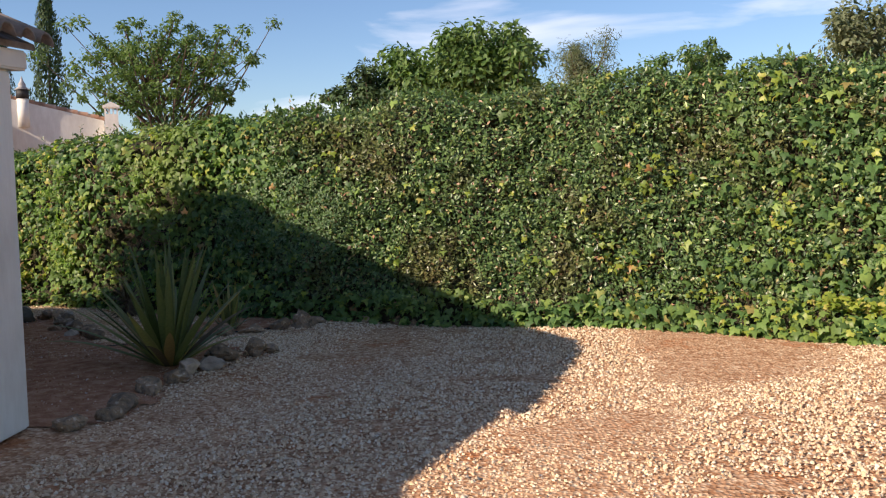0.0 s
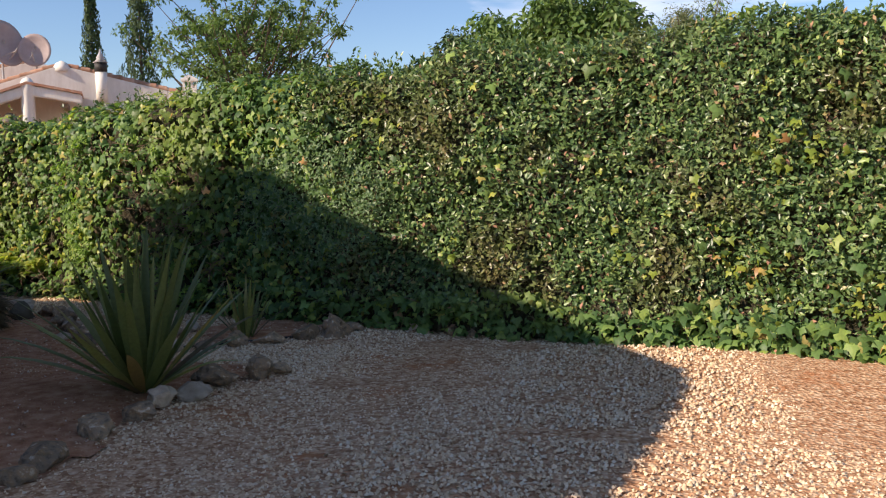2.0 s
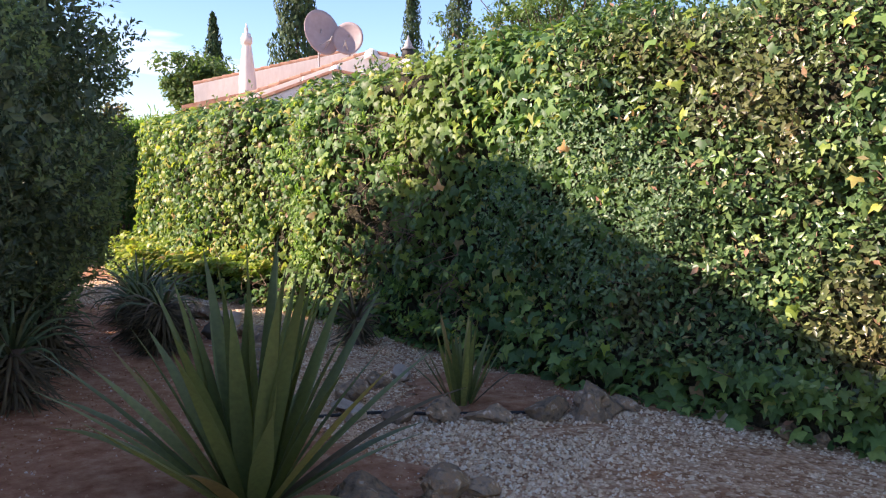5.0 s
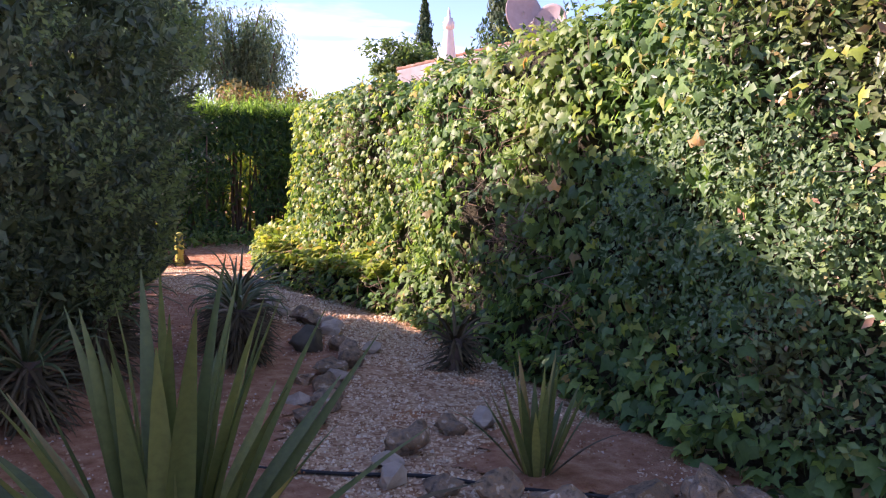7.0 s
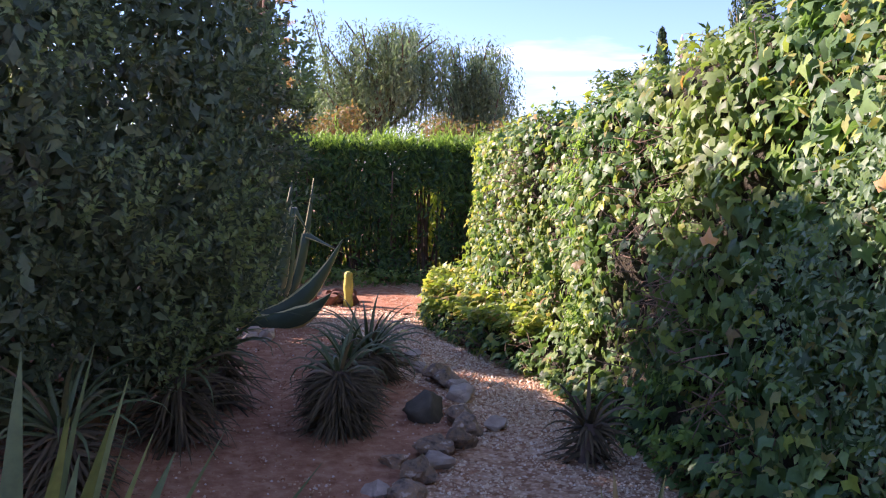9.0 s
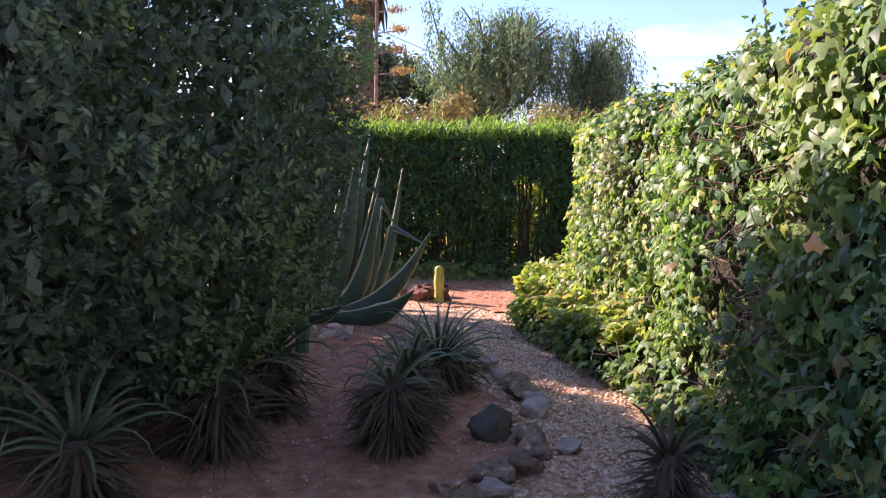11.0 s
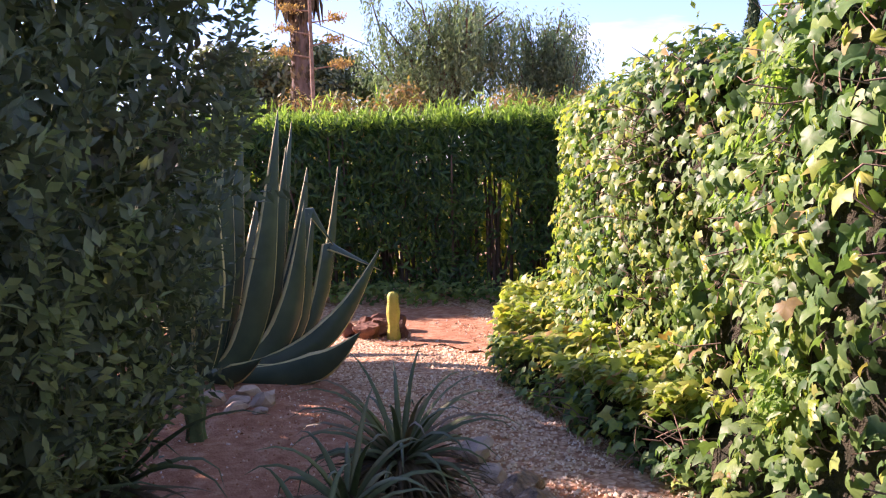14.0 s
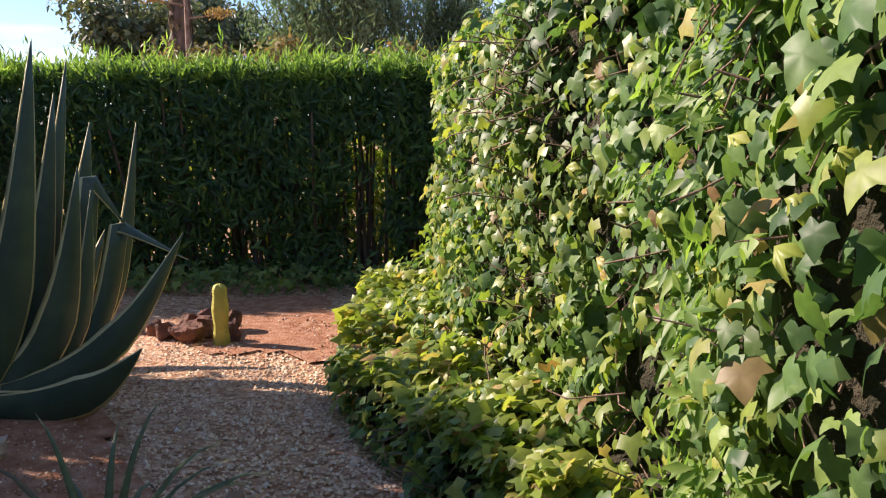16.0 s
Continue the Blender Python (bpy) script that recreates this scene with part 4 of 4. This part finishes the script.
    part("shaft", done(bm, "shaft", PLASTER), c)


chimneys()


def dish(at, radius, turn):
    d = thing("satellite_dish", "pinkish oval satellite dish on a roof pole", "satellite dish", at, turn, group="satellite dishes on the roof")
    bm = bmesh.new()
    rings = []
    for i in range(7):
        r = radius * i / 6
        rings.append([bm.verts.new((r * math.cos(a), -0.18 * radius * (1 - (i / 6) ** 2) * -1.0, r * 1.12 * math.sin(a))) for a in [k * 6.2832 / 28 for k in range(28)]])
    for a, b in zip(rings[1:], rings[2:]):
        for k in range(28):
            bm.faces.new((a[k], a[(k + 1) % 28], b[(k + 1) % 28], b[k]))
    bm.faces.new(rings[1])
    for v in rings[0]:
        bm.verts.remove(v)
    me = done(bm, "bowl", DISH, smooth=True)
    bowl = part("bowl", me, d)
    bowl.modifiers.new("solid", "SOLIDIFY").thickness = 0.02
    bowl.rotation_euler = (radians(-14), 0, 0)
    part("pole", sticks("pole", [(0, 0.2, -1.6), (0, 0.2, -0.2)], [(0, 0.2, 0.0), (0, 0.05, 0.1)], 0.03, 0.03, STEEL, 8), d)
    part("arm", sticks("arm", [(0, 0.05, -radius * 0.95), (-0.2, 0.1, -radius * 0.7), (0, -0.4, -radius * 0.45)], [(0, -0.45, -radius * 0.4), (0, -0.45, -radius * 0.4), (0, -0.5, -radius * 0.25)], 0.018, 0.018, STEEL, 6), d)


dish((-15.25, 26.65, 4.9), 0.62, 68)
dish((-14.55, 26.95, 4.72), 0.45, 22)


# ---- own house corner ----
def skew(bm):
    """The eaves side of the corner runs off square."""
    for v in bm.verts:
        if v.co.x > -1.0:
            v.co.x += 0.26 * min(0.0, v.co.y + 0.34)


def own_house():
    h = thing("white_house", "white plastered house corner with clay tile eaves", "house", (-2.53, 5.3, 0), -4.0)
    bm = bmesh.new()
    box_into(bm, -0.34, 0.0, -0.34, 0.0, 0, 2.14)
    part("pier", done(bm, "pier", PLASTER, bevel=0.015), h)
    bm = bmesh.new()
    box_into(bm, -9.0, -0.34, -0.3, -0.03, 0, 2.14)
    box_into(bm, -0.3, -0.03, -2.3, -0.34, 0, 2.14)
    box_into(bm, -9.0, -8.7, -2.3, -0.3, 0, 2.14)
    prism_into(bm, [(-8.9, 2.27), (-0.1, 2.27), (-4.5, 4.4)], -0.3, -0.03)
    skew(bm)
    part("wall", done(bm, "wall", PLASTER), h)
    bm = bmesh.new()
    box_into(bm, -9.1, 0.07, -2.4, 0.07, 2.142, 2.26)
    skew(bm)
    part("cornice", done(bm, "cornice", PLASTER, bevel=0.012), h)
    bm = bmesh.new()
    prism_into(bm, [(0.1, 2.262), (0.1, 2.3), (-4.5, 4.52), (-9.1, 2.3), (-9.1, 2.262), (-4.5, 4.42)], -2.4, 0.1)
    skew(bm)
    part("roof", done(bm, "roof", OLDTILE), h)
    for k in range(12):
        y = 0.06 - 0.205 * k
        for j in range(13):
            x = 0.2 - 0.36 * j + 0.26 * min(0.0, y + 0.34)
            z = 2.29 + 0.174 * j
            if k > 5 and j > 6:
                continue
            bmt = bmesh.new()
            ring0, ring1 = [], []
            for i in range(9):
                a = math.pi * i / 8
                ring0.append(bmt.verts.new((x, y + 0.085 * math.cos(a), z + 0.075 * math.sin(a))))
                ring1.append(bmt.verts.new((x - 0.42, y + 0.07 * math.cos(a), z + 0.2 + 0.06 * math.sin(a))))
            for i in range(8):
                bmt.faces.new((ring0[i], ring0[i + 1], ring1[i + 1], ring1[i]))
            t = part("roof_tile", done(bmt, "roof_tile", OLDTILE, smooth=True), h)
            t.modifiers.new("solid", "SOLIDIFY").thickness = 0.016
    # main block behind
    m = thing("white_house_wing", "white plastered house wing with tiled roof", "house", (-4.0, 2.6, 0), 0)
    bm = bmesh.new()
    box_into(bm, -5.0, -0.3, -9.0, 0.2, 0, 2.4)
    part("wall", done(bm, "wall", PLASTER), m)
    bm = bmesh.new()
    prism_into(bm, [(-5.3, 2.41), (0.1, 2.41), (0.1, 2.47), (-2.6, 3.3), (-5.3, 2.47)], -9.2, -0.92)
    prism_into(bm, [(-5.3, 2.41), (0.1, 2.41), (0.1, 2.47), (-2.6, 3.3), (-5.3, 2.47)], -0.92, 0.3)
    for v in bm.verts:
        if v.co.y > 0 and v.co.x > 0:
            v.co.x += 0.6
    part("roof", done(bm, "roof", OLDTILE), m)


own_house()


# ---- plants in the bed ----
def blade_into(V, F, root, ang, lean, length, width, curl, base=0.6, segs=6, keel=0.25, tip_at=0.55):
    """A tapering sword leaf: root, heading, lean from upright (degrees), length, width, extra bend along it."""
    o = len(V)
    p = np.array(root, float)
    side = np.array([-math.sin(ang), math.cos(ang), 0])
    for k in range(segs + 1):
        f = k / segs
        th = radians(lean + curl * f * f)
        w = width * (base + (1 - base) * min(f / 0.35, 1)) * (1 if f < tip_at else max(0.02, (1 - f) / (1 - tip_at)) ** 0.8) / 2
        d = np.array([math.cos(ang) * math.sin(th), math.sin(ang) * math.sin(th), math.cos(th)])
        nrm = np.cross(side, d)
        V += [p - side * w, p + nrm * w * keel * -1.6, p + side * w]
        if k < segs:
            a = o + 3 * k
            F += [(a, a + 1, a + 4), (a, a + 4, a + 3), (a + 1, a + 2, a + 5), (a + 1, a + 5, a + 4)]
        p = p + d * length / segs


def sword_plant(at, height, count, spread, seed, width=0.055):
    t = thing("sword_leaf_plant", "spiky green sword-leaved plant in the gravel bed", "plant", (*at, ground_z(*at)), group="sword-leaved plants")
    r = np.random.default_rng(seed)
    for k in range(count):
        V, F = [], []
        ang = k * 2.399963 + r.normal(0, 0.15)
        f = (k + 0.5) / count
        blade_into(V, F, (0.05 * math.cos(ang), 0.05 * math.sin(ang), 0), ang, 4 + spread * f ** 1.3 + r.normal(0, 3), height * r.uniform(0.75, 1.1) * (1 - 0.12 * f), width * r.uniform(0.8, 1.2), r.uniform(2, 16) + 20 * (f > 0.85), keel=0.22)
        part("leaf", big_mesh("leaf", V, F, DEADLEAF if f > 0.82 and r.random() < 0.2 else SWORD), t)
    return t


sword_plant((-2.2, 6.98), 1.0, 52, 64, 3, 0.07)
sword_plant((-2.13, 8.68), 0.5, 22, 40, 4, 0.035)


def big_agave():
    """Leaves sweep low out of the base to one side, then rise; two of them have folded over."""
    t = thing("variegated_agave", "huge leaning agave with dark blue-green cream-edged leaves", "agave", (-7.95, 9.44, 0))
    # tip, width, how far along the leaf stays low, share of the length at which it folds (0: none), where the fold ends
    leaves = [((0.24, 0.98, 0.77), 0.2, 0.5, None), ((0.72, 0.62, 0.34), 0.22, 0.55, None), ((-0.13, 0.77, 0.78), 0.15, 0.75, (0.15, 1.03, 0.62)), ((-0.12, 0.64, 1.03), 0.15, 0.75, (-0.1, 0.8, 0.78)),
              ((-0.26, 0.69, 1.31), 0.27, 0.65, None), ((-0.32, 0.94, 1.31), 0.16, 0.75, None), ((0.13, 0.37, 1.67), 0.26, 0.5, None), ((-0.28, 0.6, 1.62), 0.2, 0.55, None), ((0.05, 0.08, 1.55), 0.24, 0.4, None),
              ((0.3, -0.1, 1.5), 0.24, 0.4, None), ((-0.35, 0.28, 1.6), 0.24, 0.4, None), ((-0.12, 0.5, 1.45), 0.22, 0.6, None), ((-0.5, 0.1, 1.5), 0.24, 0.4, None), ((-0.2, -0.3, 1.45), 0.22, 0.4, None),
              ((-0.8, 0.5, 1.1), 0.24, 0.5, None), ((-0.95, -0.1, 0.9), 0.24, 0.5, None), ((-0.6, -0.75, 1.0), 0.22, 0.5, None), ((0.1, -0.7, 1.1), 0.22, 0.5, None), ((0.05, 0.55, 1.1), 0.24, 0.7, None),
              ((-0.75, 0.85, 0.7), 0.2, 0.55, None), ((0.35, 0.3, 0.12), 0.14, 0.3, None), ((0.45, 0.1, 0.2), 0.15, 0.3, None), ((-0.02, 0.62, 0.98), 0.17, 0.8, None)]
    for tip, width, low, fold in leaves:
        tip = np.array(tip) + [0, 0.18, 0]
        flat = tip * [1, 1, 0]
        reach = np.linalg.norm(flat)
        p0 = np.array([0, 0, 0.05]) + flat / max(reach, 0.1) * 0.07
        p1 = flat * (low + 0.12) + [0, 0, 0.02 + 0.12 * tip[2] * (reach < 0.4)]
        p2 = flat * (0.55 + 0.45 * low) + [0, 0, tip[2] * (0.35 if low > 0.45 else 0.5)]
        f = np.linspace(0, 1, 15)[:, None]
        spine = (1 - f) ** 3 * p0 + 3 * f * (1 - f) ** 2 * p1 + 3 * f * f * (1 - f) * p2 + f ** 3 * tip
        if fold:
            end = np.array(fold) + [0, 0.18, 0]
            over = tip + (tip - spine[-2]) * 0.8
            g = np.linspace(0, 1, 8)[1:, None]
            spine = np.concatenate([spine, (1 - g) ** 2 * tip + 2 * g * (1 - g) * (over * [1, 1, 0.4] + (tip * 0.35 + end * 0.25) * [0, 0, 1]) + g * g * end])
        n = len(spine)
        tang = unit(np.gradient(spine, axis=0))
        facing = unit(np.array([0.75, -0.05, 0.35]) + 0.35 * flat / max(reach, 0.1))
        side = unit(np.cross(tang, facing))
        nrm = np.cross(side, tang)
        bm = bmesh.new()
        rows_v = []
        for k in range(n):
            q = k / (n - 1)
            w = width * 0.43 * (0.4 + 0.6 * math.sin(min(q / 0.58, 1) * 1.57)) * (1 if q < 0.58 else max(0.012, (1 - q) / 0.42) ** 0.8)
            thick = 0.035 * (1 - 0.85 * q)
            rows_v.append([bm.verts.new(spine[k] + side[k] * (w * c) + nrm[k] * (0.4 * w * (1 - c * c) + dz * thick)) for c, dz in ((-1, 0), (-0.82, 0.3), (0, 0.6), (0.82, 0.3), (1, 0), (0.82, -0.5), (0, -1), (-0.82, -0.5))])
        for u, v in zip(rows_v, rows_v[1:]):
            for i in range(8):
                fc = bm.faces.new((u[i], u[(i + 1) % 8], v[(i + 1) % 8], v[i]))
                fc.material_index = 1 if i in (0, 3, 4, 7) else 0
        bm.faces.new(rows_v[-1])
        me = done(bm, "leaf", AGAVE, smooth=True)
        me.materials.append(AGAVE_EDGE)
        part("leaf", me, t)
    return t


big_agave()


def aloe(at, trunk, length, count, seed, droop=135, dead=170, mat=ALOE, label="sprawling aloe with curved narrow leaves over dry ones"):
    t = thing("aloe_plant", label, "aloe", (*at, ground_z(*at)), group="aloes in the bed")
    r = np.random.default_rng(seed)
    part("stem", sticks("stem", [(0, 0, -0.02)], [(0.02, 0.01, trunk)], 0.06, 0.05, BARK, 8), t)
    for k in range(count):
        V, F = [], []
        ang = k * 2.399963
        f = (k + 0.5) / count
        blade_into(V, F, (0.03 * math.cos(ang), 0.03 * math.sin(ang), trunk - 0.06 * f), ang, 24 + 46 * f, length * r.uniform(0.8, 1.15), 0.026, (0.5 + 0.6 * f) * r.uniform(0.7, 1.2) * droop, base=1.0, keel=0.7, tip_at=0.25)
        part("leaf", big_mesh("leaf", V, F, mat, smooth=True), t)
    V, F = [], []
    for k in range(dead):
        ang = r.uniform(0, 6.283)
        blade_into(V, F, (0.05 * math.cos(ang), 0.05 * math.sin(ang), trunk * r.uniform(0.15, 0.95)), ang, r.uniform(75, 135), length * r.uniform(0.3, 0.8), 0.022, r.uniform(10, 80), base=1.0, keel=0.6, tip_at=0.2, segs=5)
    V = np.array(V)
    V[:, 2] = np.maximum(V[:, 2], 0.005)
    part("dry_leaves", big_mesh("dry_leaves", V, F, DEADLEAF), t, "stuff", "withered brown lower leaves")
    return t


aloe((-4.55, 8.95), 0.36, 0.34, 13, 1, 150, 620)
aloe((-4.95, 9.2), 0.32, 0.36, 16, 2, 130, 420)
aloe((-5.48, 9.64), 0.22, 0.46, 44, 3, 135, 330)
aloe((-4.75, 8.15), 0.42, 0.5, 22, 4)
aloe((-5.35, 8.55), 0.38, 0.5, 22, 5)
aloe((-4.2, 7.5), 0.34, 0.45, 24, 6)
aloe((-3.52, 9.8), 0.2, 0.28, 20, 7, 130, 70, DEADLEAF, "small withered aloe beside the ivy")


def cactus(at, height, radius, mat, label, seed):
    t = thing("columnar_cactus", label, "cactus", (*at, ground_z(*at)), 10 * seed)
    prof = [(radius * 0.8, -0.02)]
    for k in range(9):
        f = k / 8
        prof.append((radius * (1 + 0.12 * math.sin(f * 11 + seed)), f * height * 0.9))
    prof += [(radius * 0.7, height * 0.97), (radius * 0.2, height)]
    part("stem", turned(prof, "stem", mat, 30, 5, 0.16), t)
    n = 120
    a = rng.integers(0, 5, n) * 6.2832 / 5
    z = rng.uniform(0.05, 0.95, n) * height
    A = np.stack([np.cos(a) * radius * 1.13, np.sin(a) * radius * 1.13, z], 1)
    B = A + unit(np.stack([np.cos(a), np.sin(a), 0 * a], 1) + rng.normal(0, 0.6, (n, 3))) * 0.018
    part("spines", sticks("spines", A, B, 0.0012, 0.0004, TWIG, 3), t, "stuff")


cactus((-8.45, 11.04), 0.37, 0.043, YELLOWCACTUS, "yellow ribbed columnar cactus in red earth", 1)
cactus((-6.72, 9.14), 0.34, 0.045, CACTUS, "short green ribbed cactus in gravel", 2)


# ---- stones ----
def stone(at, size, mat, label, seed, group="border stones", name="border_stone", flat=0.7):
    bm = bmesh.new()
    bmesh.ops.create_icosphere(bm, subdivisions=3 if size > 0.2 else 2, radius=0.5)
    r = np.random.default_rng(seed)
    cuts = [(Vector(unit(r.normal(0, 1, 3))), r.uniform(0.22, 0.42)) for _ in range(11)]
    st = Vector((r.uniform(0.85, 1.25), r.uniform(0.7, 1.0), flat * r.uniform(0.85, 1.15)))
    for v in bm.verts:
        for n, d in cuts:
            e = v.co.dot(n) - d
            if e > 0:
                v.co -= n * e * 0.97
        v.co += v.co.normalized() * (0.12 * noise.noise(v.co * 3 + Vector((seed, 0, 0))) + 0.06 * noise.noise(v.co * 9 + Vector((0, seed, 0))))
        v.co = Vector((v.co.x * st.x, v.co.y * st.y, v.co.z * st.z)) * size
    ob = new(name, done(bm, name, mat, smooth=name == "boulder"))
    ob.matrix_world = pose(at[0], at[1], ground_z(*at) + size * flat * 0.26, 0, 0, r.uniform(0, 360))
    return tagged(ob, label, "stone", group)


GREYL, PALEL = "rough grey border stone set in gravel", "pale rough border stone set in gravel"
STONES = [(-2.3, 5.35, .2, 0), (-2.15, 5.55, .16, 0), (-2.12, 5.8, .22, 0), (-2.1, 6.25, .2, 0), (-2.02, 6.5, .2, 0), (-1.98, 6.72, .19, 1), (-1.86, 6.95, .2, 1), (-1.8, 7.22, .25, 0), (-1.62, 7.42, .22, 0), (-1.5, 7.55, .13, 0),
          (-2.5, 8.2, .15, 1), (-2.3, 8.28, .16, 0), (-2.1, 8.35, .18, 0), (-1.86, 8.45, .17, 0), (-1.62, 8.62, .2, 0), (-1.42, 8.78, .28, 0), (-1.3, 8.95, .16, 0), (-0.8, 9.0, .15, 1), (-0.48, 8.95, .17, 0), (-0.32, 8.9, .13, 0),
          (-2.75, 8.55, .2, 0), (-2.85, 8.72, .15, 0), (-2.82, 8.95, .15, 0), (-2.75, 9.1, .17, 1), (-2.68, 8.35, .14, 1),
          (-3.4, 8.55, .17, 0), (-3.55, 8.75, .18, 0), (-3.75, 8.95, .2, 0), (-3.85, 9.12, .17, 1), (-4.0, 9.2, .2, 0), (-4.02, 9.38, .17, 0), (-4.17, 9.55, .19, 0), (-4.15, 9.72, .13, 1), (-4.35, 9.6, .18, 0),
          (-4.72, 9.88, .17, 1), (-4.85, 9.98, .19, 1), (-5.05, 10.0, .19, 0), (-5.25, 10.06, .18, 0), (-5.5, 10.08, .15, 1), (-5.75, 10.12, .2, 1), (-6.1, 10.2, .14, 0),
          (-3.95, 8.95, .15, 0), (-3.7, 8.7, .12, 1)]
for k, (x, y, size, pale) in enumerate(STONES):
    stone((x, y), size * 1.2, PALESTONE if pale else STONE, PALEL if pale else GREYL, k)
stone((-4.55, 9.5), 0.32, DARKSTONE, "smooth dark rounded boulder in gravel", 71, "", "boulder", 0.75)
for k, (x, y, size) in enumerate([(-7.1, 9.45, .16), (-7.25, 9.5, .14), (-7.3, 9.36, .18), (-7.15, 9.6, .2), (-7.4, 9.6, .16), (-6.98, 9.55, .12)]):
    stone((x, y), size, PALESTONE, "white rough stone heaped by the agave", 90 + k, "white stones by the agave", "white_stone")
for k, (x, y, size) in enumerate([(-8.62, 10.9, .24), (-8.85, 11.0, .26), (-8.5, 11.08, .2), (-8.95, 10.8, .2), (-8.72, 11.2, .24), (-8.8, 10.8, .18), (-8.68, 11.05, .3), (-8.95, 11.15, .2)]):
    stone((x, y), size, REDSTONE, "rusty red rough rock in a heap", 120 + k, "red rocks in a heap", "red_rock", 0.85)
for k, (x, y, size) in enumerate([(-9.1, 10.7, .2), (-9.25, 10.85, .18), (-9.2, 10.6, .16), (-9.05, 10.9, .15)]):
    stone((x, y), size, PALESTONE, "pale rough stone beside red rocks", 140 + k, "pale stones by the red rocks", "pale_rock", 0.6)


# ---- gravel ----
def gravel(name, n, x0, x1, y0, y1, smin, smax, label, bed=False, mat=CHIP):
    P = np.stack([rng.uniform(x0, x1, n), rng.uniform(y0, y1, n), np.zeros(n)], 1)
    bare = lumps(P, 1.3, 12) > 0.8 + rng.normal(0, 0.25, n)
    face = np.interp(P[:, 0], FACE[::-1, 0], FACE[::-1, 1])
    W = P + np.stack([0.14 * lumps(P, 0.9, 41), 0.14 * lumps(P, 0.9, 42), 0 * face], 1)
    soil_here = inside(W, BED) | inside(W, BED2) | inside(W, BED3)
    P = P[(soil_here if bed else ~bare & ~(soil_here & (rng.random(n) < 0.45))) & (P[:, 1] < face + 0.1)]
    P[:, 2] = 0.025 * lumps(P * [1, 1, 0], 0.25, 2) * np.exp(-((P[:, 0] + 3) ** 2 + (P[:, 1] - 8) ** 2) / 200) + (0.012 if bed else 0.0)
    m = len(P)
    size = rng.uniform(smin, smax, m) * np.where(rng.random(m) < 0.06, 1.5, 1)
    P[:, 2] += size * 0.1
    tagged(new(name, scatter(name, P, np.tile([[0, 0, 1.0]], (m, 1)), rng.normal(0, 1, (m, 3)), size, CHIP_T, mat, 0.35)), label, "gravel", kind="stuff")


gravel("forecourt_gravel", 60000, -2.2, 4.6, 3.7, 9.0, 0.012, 0.03, "pale pink limestone chippings on the forecourt")
gravel("path_gravel", 76000, -8.9, -1.2, 7.4, 12.3, 0.009, 0.024, "fine pinkish gravel on the path and bed")
gravel("bed_gravel", 20000, -8.9, -1.4, 5.6, 11.8, 0.008, 0.022, "fine reddish grit over the planting bed", True, BEDCHIP)


# ---- small things ----
def hose():
    cu = bpy.data.curves.new("hose", "CURVE")
    cu.dimensions, cu.bevel_depth, cu.bevel_resolution = "3D", 0.009, 2
    pts = [(-3.1, 7.9), (-2.75, 8.1), (-2.6, 8.25), (-2.4, 8.4), (-2.15, 8.42), (-1.95, 8.55), (-1.7, 8.66)]
    sp = cu.splines.new("NURBS")
    sp.points.add(len(pts) - 1)
    for p, (x, y) in zip(sp.points, pts):
        p.co = (x, y, ground_z(x, y) + 0.012, 1)
    sp.use_endpoint_u = True
    cu.materials.append(RUBBER)
    tagged(new("irrigation_hose", cu), "thin black irrigation hose lying on the gravel", "hose")


hose()


def hedge_flower(at, size, turn, mat=PETAL):
    f = thing("hedge_flower", "withered orange leaf caught in the ivy", "dry leaf", at, turn)
    V, T = IVY_T
    part("petal", big_mesh("petal", V * size, T, mat), f).rotation_euler = (radians(100), 0, 0)


hedge_flower((-2.86, 9.84, 1.12), 0.075, 25)
hedge_flower((-1.78, 9.3, 1.38), 0.07, 15)


def cable():
    cu = bpy.data.curves.new("overhead_cable", "CURVE")
    cu.dimensions, cu.bevel_depth = "3D", 0.012
    sp = cu.splines.new("POLY")
    a, b = Vector((-19.5, 9.5, 6.4)), Vector((-38.0, 30.0, 5.0))
    sp.points.add(12)
    for k, p in enumerate(sp.points):
        q = a.lerp(b, k / 12)
        p.co = (q.x, q.y, q.z - 0.6 * (1 - (k / 6 - 1) ** 2), 1)
    cu.materials.append(RUBBER)
    tagged(new("overhead_cable", cu), "thin overhead cable across the sky", "cable")


cable()


# ---- single ivy leaves on the stretch of hedge nearest the path ----
def near_leaves():
    shapes = []
    for k in range(4):
        V, T = IVY_FINE_T
        W = V * [1 - 0.1 * k, 1, 1 + 0.8 * k] + np.random.default_rng(k).normal(0, 0.03, V.shape)
        shapes.append(big_mesh("leaf", W, T, IVY if k < 3 else IVY_YOUNG))
    n = 280
    s0, s1 = float(np.interp(3.9, -FACE[:, 0], ARC)), float(np.interp(5.6, -FACE[:, 0], ARC))
    P, N = hedge_point(rng.uniform(s0, s1, n), rng.uniform(0.1, 1.9, n))
    P = P + N * rng.uniform(0.03, 0.07, (n, 1))
    for k in range(n):
        z = Vector(N[k] + rng.normal(0, 0.35, 3) + [0, 0, 0.3]).normalized()
        y = Vector((rng.normal(0, 0.3), rng.normal(0, 0.3), -1.0))
        y = (y - z * y.dot(z)).normalized()
        m = Matrix((y.cross(z), y, z)).transposed().to_4x4()
        ob = part("leaf", shapes[k % 4], ivy_hedge)
        ob.matrix_world = Matrix.Translation(P[k]) @ m @ Matrix.Scale(rng.uniform(0.04, 0.068), 4)


near_leaves()
